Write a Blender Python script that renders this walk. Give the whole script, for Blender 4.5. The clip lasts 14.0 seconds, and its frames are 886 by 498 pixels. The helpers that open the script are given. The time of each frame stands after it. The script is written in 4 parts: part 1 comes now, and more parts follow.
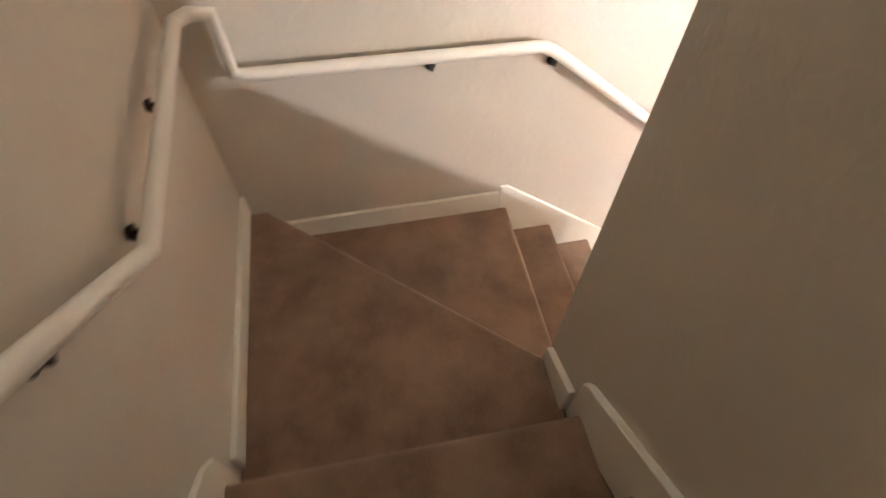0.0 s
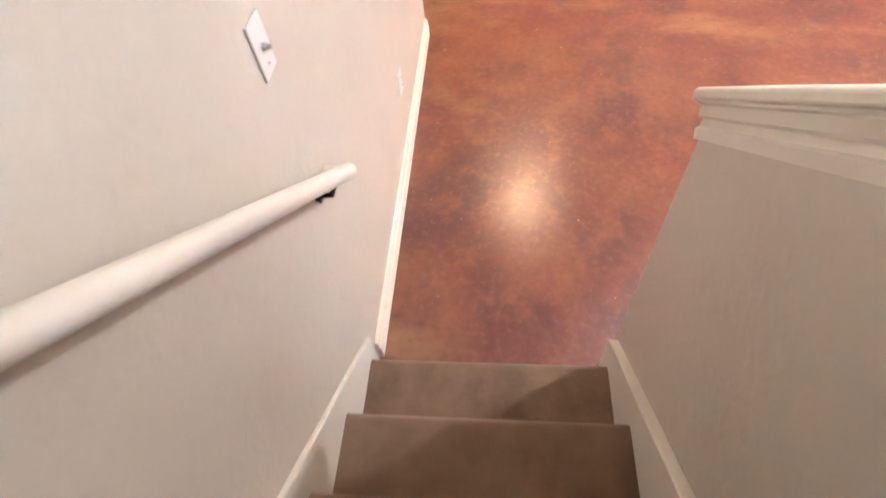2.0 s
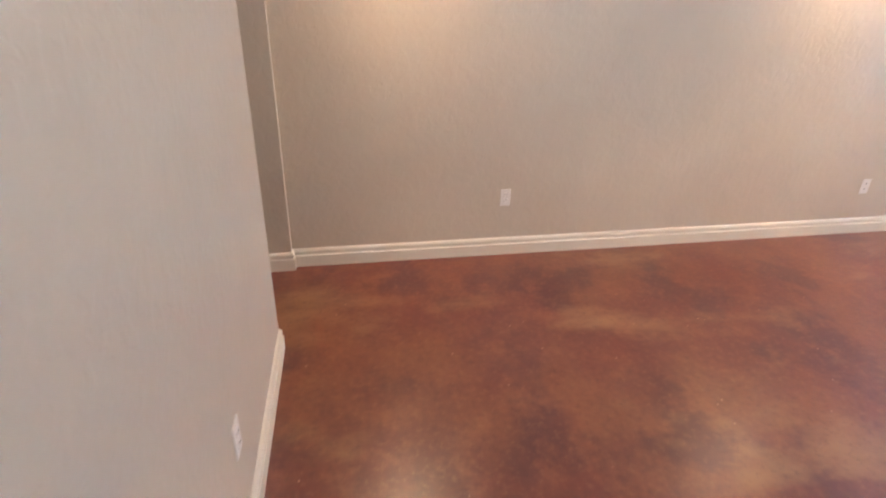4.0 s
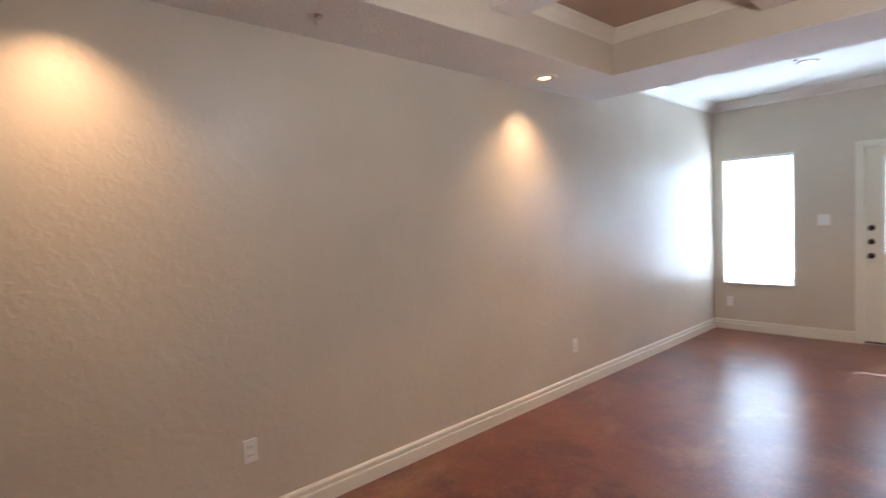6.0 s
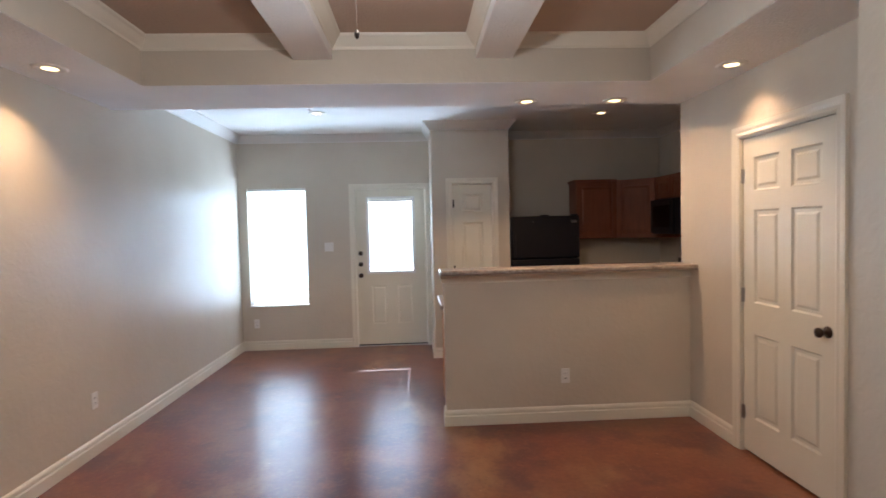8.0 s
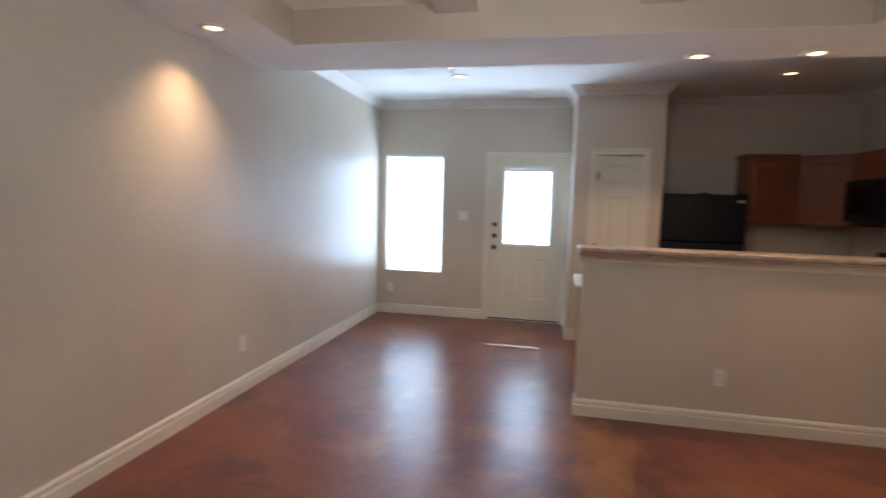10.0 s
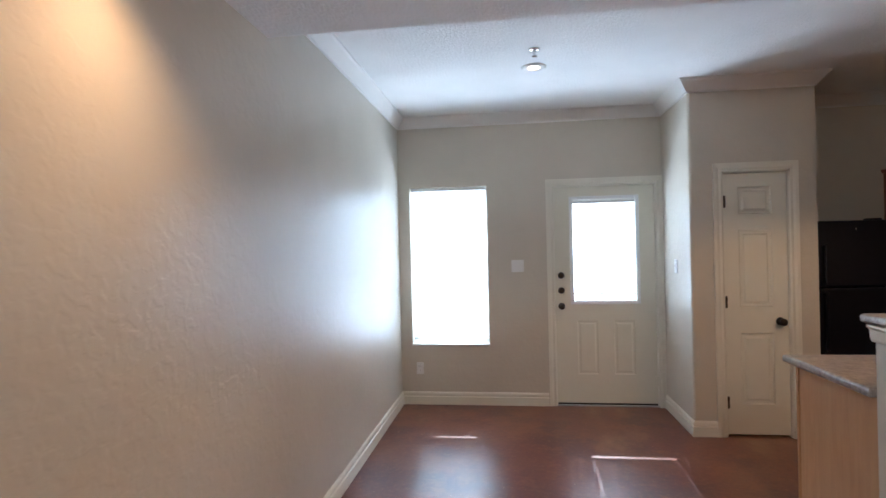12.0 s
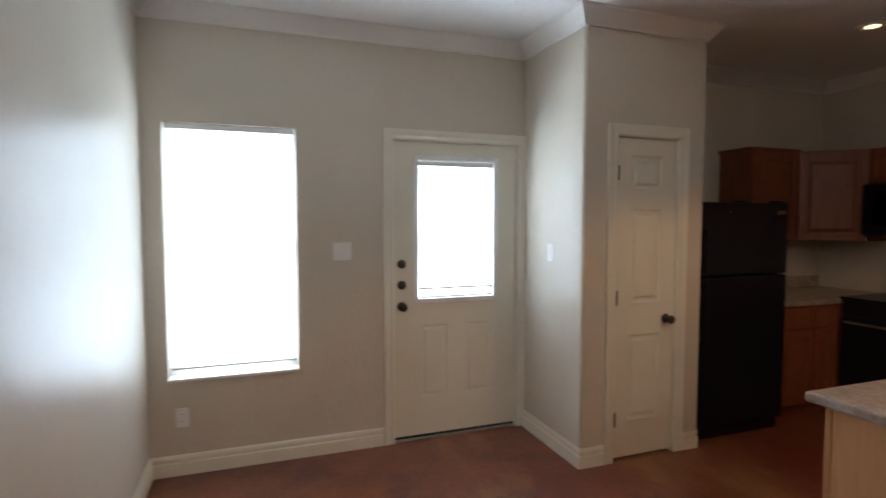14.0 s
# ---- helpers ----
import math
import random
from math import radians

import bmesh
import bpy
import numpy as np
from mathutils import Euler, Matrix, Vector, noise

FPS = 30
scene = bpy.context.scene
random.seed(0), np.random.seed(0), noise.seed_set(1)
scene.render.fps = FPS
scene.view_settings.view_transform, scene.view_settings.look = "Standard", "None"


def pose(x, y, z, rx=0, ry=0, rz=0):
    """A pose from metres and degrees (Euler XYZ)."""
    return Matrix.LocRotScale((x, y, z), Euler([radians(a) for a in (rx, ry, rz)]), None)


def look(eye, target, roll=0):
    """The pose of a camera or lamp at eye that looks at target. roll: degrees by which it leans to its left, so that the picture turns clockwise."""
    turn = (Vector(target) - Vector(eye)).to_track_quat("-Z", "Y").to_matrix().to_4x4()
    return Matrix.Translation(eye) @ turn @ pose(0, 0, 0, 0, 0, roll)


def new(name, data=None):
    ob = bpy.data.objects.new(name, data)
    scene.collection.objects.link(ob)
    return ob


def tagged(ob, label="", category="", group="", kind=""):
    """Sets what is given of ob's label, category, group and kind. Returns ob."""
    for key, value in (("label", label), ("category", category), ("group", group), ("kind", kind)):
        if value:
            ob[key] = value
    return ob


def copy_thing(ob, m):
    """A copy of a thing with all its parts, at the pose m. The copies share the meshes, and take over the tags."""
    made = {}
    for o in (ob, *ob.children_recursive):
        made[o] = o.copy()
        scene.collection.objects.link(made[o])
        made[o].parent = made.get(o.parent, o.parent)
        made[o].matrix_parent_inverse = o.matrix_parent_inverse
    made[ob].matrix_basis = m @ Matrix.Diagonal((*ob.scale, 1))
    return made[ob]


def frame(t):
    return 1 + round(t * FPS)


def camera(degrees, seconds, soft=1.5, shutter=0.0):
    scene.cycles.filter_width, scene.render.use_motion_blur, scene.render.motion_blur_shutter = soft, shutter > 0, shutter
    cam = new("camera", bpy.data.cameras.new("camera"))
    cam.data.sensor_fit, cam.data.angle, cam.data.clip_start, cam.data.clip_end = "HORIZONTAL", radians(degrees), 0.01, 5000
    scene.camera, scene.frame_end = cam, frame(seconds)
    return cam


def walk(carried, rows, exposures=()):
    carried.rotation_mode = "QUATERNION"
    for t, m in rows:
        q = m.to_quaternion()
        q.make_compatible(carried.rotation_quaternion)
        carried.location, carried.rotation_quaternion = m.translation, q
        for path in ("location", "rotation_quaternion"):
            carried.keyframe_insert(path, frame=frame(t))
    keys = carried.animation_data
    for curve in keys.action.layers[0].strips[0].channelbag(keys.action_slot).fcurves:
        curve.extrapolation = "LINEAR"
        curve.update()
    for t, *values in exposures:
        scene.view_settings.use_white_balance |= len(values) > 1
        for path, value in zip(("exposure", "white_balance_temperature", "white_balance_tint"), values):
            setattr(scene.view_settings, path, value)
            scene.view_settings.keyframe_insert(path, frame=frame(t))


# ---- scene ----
cam = camera(80.3, 14.0, shutter=0.35)
PATH = [
    (0, (4.536, 4.234, 2.686), (4.295, 3.105, 1.053), 1.3),
    (0.5, (4.541, 3.875, 2.449), (4.051, 2.807, 0.831), -4.5),
    (1, (4.419, 3.575, 2.229), (3.745, 2.657, 0.585), -7.7),
    (1.2, (4.302, 3.451, 2.16), (3.592, 2.772, 0.418), -8.0),
    (1.5, (4.153, 3.298, 2.021), (3.155, 2.833, 0.352), -9.7),
    (2, (3.884, 3.148, 1.877), (2.726, 2.944, 0.259), -7.6),
    (2.5, (3.645, 3.081, 1.75), (2.356, 3.052, 0.221), -2.9),
    (3, (3.444, 3.045, 1.659), (1.963, 3.15, 0.319), -0.8),
    (3.2, (3.355, 3.048, 1.636), (1.791, 3.148, 0.394), -1.7),
    (5.3, (2.753, 3.038, 1.444), (1.028, 4.04, 1.297), -1.1),
    (5.5, (2.664, 3.033, 1.462), (0.999, 4.136, 1.355), -3.5),
    (6, (2.49, 3.094, 1.482), (1.026, 4.451, 1.372), -2.4),
    (6.5, (2.351, 3.154, 1.497), (1.217, 4.799, 1.421), -2.6),
    (7, (2.241, 3.171, 1.51), (1.591, 5.06, 1.409), -3.1),
    (7.5, (2.233, 3.159, 1.507), (2.026, 5.147, 1.425), -2.0),
    (7.7, (2.248, 3.151, 1.507), (2.189, 5.148, 1.435), -1.7),
    (8.3, (2.28, 3.16, 1.50), (2.50, 5.15, 1.42), -1.0),
    (8.9, (2.33, 3.21, 1.49), (2.74, 5.17, 1.38), -0.3),
    (9.4, (2.355, 3.27, 1.485), (2.58, 5.26, 1.34), 0.3),
    (9.8, (2.331, 3.331, 1.481), (2.22, 5.321, 1.313), 0.7),
    (10, (2.243, 3.385, 1.469), (1.84, 5.336, 1.294), 1.6),
    (10.5, (1.888, 3.689, 1.458), (1.239, 5.577, 1.331), 0.7),
    (11, (1.64, 4.121, 1.467), (1.082, 6.041, 1.419), -0.4),
    (11.5, (1.323, 4.552, 1.473), (0.87, 6.5, 1.507), 1.0),
    (12, (1.064, 5.005, 1.489), (0.81, 6.989, 1.489), -1.3),
    (12.5, (0.864, 5.456, 1.491), (0.82, 7.455, 1.478), -0.1),
    (13, (0.673, 5.823, 1.497), (0.833, 7.816, 1.467), -1.0),
    (13.5, (0.591, 6.221, 1.508), (0.845, 8.204, 1.447), -0.5),
    (14, (0.606, 6.602, 1.516), (1.278, 8.483, 1.405), 0.0),
]
EXPOSURES = [
    (0, 3.75, 5600, 12), (0.5, 3.65, 5550, 12), (1.0, 3.5, 5550, 12), (1.5, 3.4, 5450, 12), (2.0, 3.0, 5350, 12), (2.5, 2.6, 5200, 12), (3.2, 2.2, 5050, 12),
    (5.3, 1.3, 5700, 12), (5.8, 1.1, 5600, 12), (6.5, 0.8, 5400, 12), (7.0, 0.75, 5400, 12), (7.7, 0.8, 5400, 10), (9.8, 0.75, 5400, 10),
    (10.5, 0.7, 5400, 10), (12.0, 0.6, 5450, 10), (13.0, 0.45, 5650, 10), (14, 0.35, 5950, 10),
]
walk(cam, [(t, look(eye, target, roll)) for t, eye, target, roll in PATH], EXPOSURES)

# ---- world, sun, lights ----
world = bpy.data.worlds.new("world")
scene.world = world
world.use_nodes = True
wn = world.node_tree
sky = wn.nodes.new("ShaderNodeTexSky")
sky.sky_type = "NISHITA"
sky.sun_disc = False
sky.sun_elevation = radians(39.4)
sky.sun_rotation = radians(2)
wn.links.new(sky.outputs[0], wn.nodes["Background"].inputs[0])
wn.nodes["Background"].inputs[1].default_value = 0.12


def lamp(name, kind, m, energy, color, **values):
    data = bpy.data.lights.new(name, kind)
    data.energy, data.color = energy, color
    if kind == "AREA":
        data.shape, data.size, data.size_y = "RECTANGLE", values["wide"], values["high"]
    if kind == "SPOT":
        data.spot_size, data.spot_blend, data.shadow_soft_size = radians(values["cone"]), values["blend"], 0.035
    if kind == "POINT":
        data.shadow_soft_size = values["radius"]
    if kind == "SUN":
        data.angle = radians(0.5)
    ob = new(name, data)
    ob.matrix_world = m
    return ob


lamp("sun", "SUN", look((1.4, 13.0, 6.0), (1.366, 12.0, 5.18)), 5.0, (1.0, 0.95, 0.87))
DAY = (0.78, 0.90, 1.0)
lamp("window_daylight", "AREA", look((0.48, 10.118, 1.33), (0.48, 9.0, 1.33)), 38, DAY, wide=0.70, high=1.46)
lamp("door_daylight", "AREA", look((1.927, 10.075, 1.445), (1.927, 9.0, 1.445)), 21, DAY, wide=0.55, high=0.92)
WARM = (1.0, 0.58, 0.28)
# fill standing in for light from upstairs; no lamp is known here
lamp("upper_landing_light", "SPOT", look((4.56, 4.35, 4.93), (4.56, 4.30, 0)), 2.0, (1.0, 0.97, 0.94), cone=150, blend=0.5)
# bulb of the fan's light kit, hanging below its bowl
FX, FY = 2.12, 4.915
lamp("fan_bulb_light", "POINT", pose(FX, FY, 2.29), 21, (1.0, 0.87, 0.73), radius=0.04)
# x, y, z of each recessed lamp, its power
DOWNLIGHTS = [
    (0.24, 6.23, 2.46, 46), (0.24, 3.42, 2.46, 42), (4.19, 6.27, 2.46, 27), (3.12, 7.13, 2.46, 42), (3.80, 7.13, 2.46, 20),
    (1.255, 8.745, 2.75, 15), (4.33, 8.90, 2.75, 2.2),
]
for x, y, z, power in DOWNLIGHTS:
    lamp("downlight_beam", "SPOT", look((x, y, z - 0.012), (x, y, 0)), power, WARM, cone=145 if y == 7.13 else 112, blend=0.2 if y == 7.13 else 1.0)

# ---- materials ----


def material(name, rough=0.5, metal=0.0, spec=0.5):
    mat = bpy.data.materials.new(name)
    mat.use_nodes = True
    bsdf = mat.node_tree.nodes["Principled BSDF"]
    bsdf.inputs["Roughness"].default_value = rough
    bsdf.inputs["Metallic"].default_value = metal
    bsdf.inputs["Specular IOR Level"].default_value = spec
    return mat, mat.node_tree, bsdf


def place(nt, stretch=(1, 1, 1)):
    geo = nt.nodes.new("ShaderNodeNewGeometry")
    mp = nt.nodes.new("ShaderNodeMapping")
    mp.inputs["Scale"].default_value = stretch
    mp.inputs["Location"].default_value = (0.31, 0.17, 0.37)
    nt.links.new(geo.outputs["Position"], mp.inputs["Vector"])
    return mp.outputs[0]


def noise_tex(nt, where, scale, detail=3.0, rough=0.55, distort=0.0):
    n = nt.nodes.new("ShaderNodeTexNoise")
    n.inputs["Scale"].default_value = scale
    n.inputs["Detail"].default_value = detail
    n.inputs["Roughness"].default_value = rough
    n.inputs["Distortion"].default_value = distort
    nt.links.new(where, n.inputs["Vector"])
    return n.outputs[0]


def ramp(nt, fac, stops):
    r = nt.nodes.new("ShaderNodeValToRGB")
    els = r.color_ramp.elements
    while len(els) < len(stops):
        els.new(0.5)
    for e, (p, c) in zip(els, stops):
        e.position, e.color = p, (*c, 1)
    nt.links.new(fac, r.inputs[0])
    return r.outputs[0]


def blend(nt, fac, a, b, mode="MIX"):
    m = nt.nodes.new("ShaderNodeMix")
    m.data_type, m.blend_type = "RGBA", mode
    if isinstance(fac, float):
        m.inputs[0].default_value = fac
    else:
        nt.links.new(fac, m.inputs[0])
    nt.links.new(a, m.inputs[6])
    nt.links.new(b, m.inputs[7])
    return m.outputs[2]


def bump(nt, bsdf, height, strength, distance):
    b = nt.nodes.new("ShaderNodeBump")
    b.inputs["Strength"].default_value = strength
    b.inputs["Distance"].default_value = distance
    nt.links.new(height, b.inputs["Height"])
    nt.links.new(b.outputs[0], bsdf.inputs["Normal"])


def vary(c, k):
    return tuple(min(1.0, v * k) for v in c)


def painted(name, color, rough, grain=90.0, relief=0.0, spec=0.5, depth=0.004, patch=0.05, edges=(0.35, 0.66)):
    """Paint with faint patches, and orange-peel relief where given."""
    mat, nt, bsdf = material(name, rough, 0, spec)
    where = place(nt)
    big = noise_tex(nt, where, 1.3, 3)
    nt.links.new(ramp(nt, big, [(0.3, vary(color, 1 - patch)), (0.7, vary(color, 1 + patch))]), bsdf.inputs["Base Color"])
    if relief:
        fine = noise_tex(nt, where, grain, 2, 0.5, 0.4)
        flat = ramp(nt, fine, [(edges[0], (0, 0, 0)), (edges[1], (1, 1, 1))])
        bump(nt, bsdf, flat, relief, depth)
    return mat


WALL = (0.61, 0.555, 0.462)
m_wall = painted("wall_paint", WALL, 0.36, 24, 0.15, 0.45, 0.004, edges=(0.44, 0.60))
m_ceiling = painted("ceiling_paint", (0.86, 0.85, 0.82), 0.8, 60, 0.5, 0.3, 0.005)
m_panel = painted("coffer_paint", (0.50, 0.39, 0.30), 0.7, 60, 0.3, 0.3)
m_trim = painted("trim_paint", (0.77, 0.735, 0.63), 0.38, 30, 0.05)
m_white = painted("white_paint", (0.80, 0.78, 0.74), 0.35, 30, 0.04)
m_door = painted("door_paint", (0.75, 0.72, 0.605), 0.36, 25, 0.06)
m_plate = painted("white_plastic", (0.82, 0.81, 0.78), 0.3, 30, 0.0)
m_vinyl = painted("window_vinyl", (0.82, 0.83, 0.82), 0.35, 30, 0.0)


def span(nt, value, lo, hi, a=0.0, b=1.0):
    m = nt.nodes.new("ShaderNodeMapRange")
    m.interpolation_type = "SMOOTHSTEP"
    for i, v in enumerate((lo, hi, a, b)):
        m.inputs[i + 1].default_value = v
    nt.links.new(value, m.inputs[0])
    return m.outputs[0]


def tint(nt, color):
    c = nt.nodes.new("ShaderNodeRGB")
    c.outputs[0].default_value = (*color, 1)
    return c.outputs[0]


def concrete():
    """Acid stain: red-brown with ochre clouds, plum blotches, fine mottling, pale scuffs and grit."""
    mat, nt, bsdf = material("stained_concrete", 0.3, 0, 0.85)
    where = place(nt)
    cloud = noise_tex(nt, where, 1.15, 4, 0.55, 0.0)
    plum = noise_tex(nt, place(nt, (1.0, 1.15, 1.0)), 2.1, 4, 0.5, 0.0)
    mottle = noise_tex(nt, where, 6.0, 6, 0.62, 0.0)
    grain = noise_tex(nt, where, 32, 5, 0.65)
    scuff = noise_tex(nt, place(nt, (1.5, 0.8, 1.0)), 1.3, 5, 0.55, 0.0)
    col = blend(nt, span(nt, cloud, 0.36, 0.66), tint(nt, (0.140, 0.030, 0.022)), tint(nt, (0.195, 0.066, 0.032)))
    col = blend(nt, span(nt, plum, 0.48, 0.64, 0.0, 0.8), col, tint(nt, (0.080, 0.018, 0.022)))
    col = blend(nt, span(nt, mottle, 0.46, 0.74, 0.0, 0.66), col, tint(nt, (0.26, 0.092, 0.042)))
    col = blend(nt, span(nt, mottle, 0.46, 0.26, 0.0, 0.55), col, tint(nt, (0.105, 0.020, 0.018)))
    col = blend(nt, span(nt, scuff, 0.54, 0.72, 0.0, 0.8), col, tint(nt, (0.33, 0.175, 0.078)))
    col = blend(nt, span(nt, grain, 0.50, 0.75, 0.0, 0.42), col, tint(nt, (0.28, 0.13, 0.06)))
    col = blend(nt, span(nt, grain, 0.50, 0.25, 0.0, 0.42), col, tint(nt, (0.07, 0.016, 0.014)))
    cells = nt.nodes.new("ShaderNodeTexVoronoi")
    cells.inputs["Scale"].default_value = 9
    nt.links.new(where, cells.inputs["Vector"])
    col = blend(nt, span(nt, cells.outputs["Distance"], 0.05, 0.03, 0.0, 0.7), col, tint(nt, (0.50, 0.30, 0.19)))
    nt.links.new(col, bsdf.inputs["Base Color"])
    nt.links.new(span(nt, mottle, 0.25, 0.75, 0.278, 0.31), bsdf.inputs["Roughness"])
    bump(nt, bsdf, cloud, 0.05, 0.003)
    return mat


m_floor = concrete()


def carpet():
    mat, nt, bsdf = material("carpet", 0.95, 0, 0.1)
    where = place(nt)
    big = noise_tex(nt, where, 4.5, 4, 0.6)
    fine = noise_tex(nt, where, 420, 2)
    col = blend(nt, 0.35, ramp(nt, big, [(0.36, (0.135, 0.078, 0.046)), (0.64, (0.31, 0.20, 0.125))]), ramp(nt, fine, [(0.3, (0.16, 0.105, 0.07)), (0.7, (0.46, 0.34, 0.24))]))
    nt.links.new(col, bsdf.inputs["Base Color"])
    bsdf.inputs["Sheen Weight"].default_value = 0.25
    bump(nt, bsdf, fine, 0.6, 0.006)
    return mat


m_carpet = carpet()


def wood(name, dark, light, grain_axis):
    mat, nt, bsdf = material(name, 0.38, 0, 0.4)
    stretch = [14, 14, 14]
    stretch[grain_axis] = 1.1
    where = place(nt, stretch)
    a = noise_tex(nt, where, 2.0, 6, 0.65, 1.2)
    broad = noise_tex(nt, place(nt), 3.0, 2)
    col = blend(nt, 0.35, ramp(nt, a, [(0.3, dark), (0.7, light)]), ramp(nt, broad, [(0.3, dark), (0.75, light)]))
    nt.links.new(col, bsdf.inputs["Base Color"])
    bump(nt, bsdf, a, 0.08, 0.003)
    return mat


m_wood = wood("honey_oak", (0.15, 0.043, 0.018), (0.28, 0.092, 0.036), 2)
m_maple = wood("light_end_panel", (0.48, 0.25, 0.105), (0.60, 0.34, 0.16), 2)


def laminate():
    mat, nt, bsdf = material("speckled_laminate", 0.28, 0, 0.5)
    where = place(nt)
    a = noise_tex(nt, where, 38, 5, 0.7)
    b = noise_tex(nt, where, 9, 4, 0.6, 1.0)
    col = blend(nt, 0.5, ramp(nt, a, [(0.35, (0.12, 0.09, 0.075)), (0.5, (0.36, 0.30, 0.26)), (0.66, (0.58, 0.52, 0.46))]), ramp(nt, b, [(0.3, (0.22, 0.17, 0.14)), (0.7, (0.48, 0.41, 0.35))]))
    nt.links.new(col, bsdf.inputs["Base Color"])
    return mat


m_lam = laminate()


def plain(name, color, rough, metal=0.0, spec=0.5):
    mat, nt, bsdf = material(name, rough, metal, spec)
    n = noise_tex(nt, place(nt), 25, 3)
    nt.links.new(ramp(nt, n, [(0.3, vary(color, 0.88)), (0.7, vary(color, 1.12))]), bsdf.inputs["Base Color"])
    return mat


m_black = plain("black_enamel", (0.006, 0.006, 0.010), 0.34, 0.0, 0.3)
m_bronze = plain("oil_rubbed_bronze", (0.06, 0.045, 0.035), 0.35, 0.9)
m_steel = plain("brushed_steel", (0.45, 0.43, 0.40), 0.35, 1.0)
m_chrome = plain("chrome", (0.75, 0.75, 0.75), 0.15, 1.0)
m_rail = painted("rail_enamel", (0.79, 0.74, 0.65), 0.3, 20, 0.05)
m_grass = plain("lawn", (0.07, 0.11, 0.035), 0.9)
m_patio = plain("patio_concrete", (0.42, 0.40, 0.37), 0.85)
m_dark = plain("dark_gap", (0.02, 0.017, 0.014), 0.8)

# slats of white vinyl that let daylight glow through
m_slat, nt, bsdf = material("slat_vinyl", 0.4)
bsdf.inputs["Base Color"].default_value = (0.86, 0.87, 0.87, 1)
tr = nt.nodes.new("ShaderNodeBsdfTranslucent")
tr.inputs[0].default_value = (0.84, 0.89, 0.92, 1)
mx = nt.nodes.new("ShaderNodeMixShader")
mx.inputs[0].default_value = 0.19
nt.links.new(bsdf.outputs[0], mx.inputs[1])
nt.links.new(tr.outputs[0], mx.inputs[2])
nt.links.new(mx.outputs[0], nt.nodes["Material Output"].inputs[0])

m_glass, nt, bsdf = material("window_glass", 0.0)
bsdf.inputs["Transmission Weight"].default_value = 1.0
bsdf.inputs["IOR"].default_value = 1.45

m_bulb, nt, bsdf = material("lit_bulb", 0.4)
bsdf.inputs["Base Color"].default_value = (0.9, 0.85, 0.75, 1)
bsdf.inputs["Emission Color"].default_value = (1.0, 0.66, 0.28, 1)
bsdf.inputs["Emission Strength"].default_value = 2.6

m_frost, nt, bsdf = material("lit_frosted_glass", 0.4)
bsdf.inputs["Base Color"].default_value = (0.85, 0.87, 0.9, 1)
bsdf.inputs["Emission Color"].default_value = (0.95, 0.97, 1.0, 1)
bsdf.inputs["Emission Strength"].default_value = 3.0

# ---- mesh helpers ----


def mesh_of(name, bm, mat, smooth=False):
    bmesh.ops.recalc_face_normals(bm, faces=bm.faces)
    me = bpy.data.meshes.new(name)
    bm.to_mesh(me)
    bm.free()
    me.materials.append(mat)
    if smooth:
        me.shade_smooth()
    return me


def part(name, bm, mat, parent=None, label="", smooth=False):
    ob = new(name, mesh_of(name, bm, mat, smooth))
    if parent is not None:
        ob.parent = parent
    return tagged(ob, label)


def structure(name, bm, mat, label, category):
    return tagged(part(name, bm, mat), label, category, kind="structure")


def thing(name, at, label, category, group="", turn=0, kind=""):
    e = new(name)
    e.matrix_world = pose(*at, 0, 0, turn)
    return tagged(e, label, category, group, kind)


def add_box(bm, lo, hi, bevel=0.0, seg=2):
    lo, hi = Vector(lo), Vector(hi)
    made = bmesh.ops.create_cube(bm, size=1.0, matrix=Matrix.Translation((lo + hi) / 2) @ Matrix.Diagonal((*(hi - lo), 1)))
    if bevel:
        edges = list({e for v in made["verts"] for e in v.link_edges})
        bmesh.ops.bevel(bm, geom=edges, offset=bevel, segments=seg, affect="EDGES", profile=0.5)
    return bm


def box(lo, hi, bevel=0.0, seg=2):
    return add_box(bmesh.new(), lo, hi, bevel, seg)


def add_prism(bm, poly, z0, z1, bevel=0.0):
    low = [bm.verts.new((x, y, z0)) for x, y in poly]
    top = [bm.verts.new((x, y, z1)) for x, y in poly]
    n = len(poly)
    bm.faces.new(low[::-1])
    roof = bm.faces.new(top)
    for i in range(n):
        bm.faces.new((low[i], low[(i + 1) % n], top[(i + 1) % n], top[i]))
    if bevel:
        bmesh.ops.bevel(bm, geom=list(roof.edges), offset=bevel, segments=4, affect="EDGES", profile=0.5)
    return bm


def add_cyl(bm, m, r1, r2, depth, seg=24):
    bmesh.ops.create_cone(bm, cap_ends=True, segments=seg, radius1=r1, radius2=r2, depth=depth, matrix=m)
    return bm


def cyl(m, r1, r2, depth, seg=24):
    return add_cyl(bmesh.new(), m, r1, r2, depth, seg)


def lathe(profile, m=Matrix.Identity(4), seg=28):
    """Turn (radius, height) points about the z axis."""
    bm = bmesh.new()
    rings = []
    for r, z in profile:
        rings.append([bm.verts.new(m @ Vector((max(r, 1e-4) * math.cos(2 * math.pi * i / seg), max(r, 1e-4) * math.sin(2 * math.pi * i / seg), z))) for i in range(seg)])
    for a, b in zip(rings, rings[1:]):
        for i in range(seg):
            bm.faces.new((a[i], a[(i + 1) % seg], b[(i + 1) % seg], b[i]))
    bm.faces.new(rings[0])
    bm.faces.new(rings[-1])
    return bm


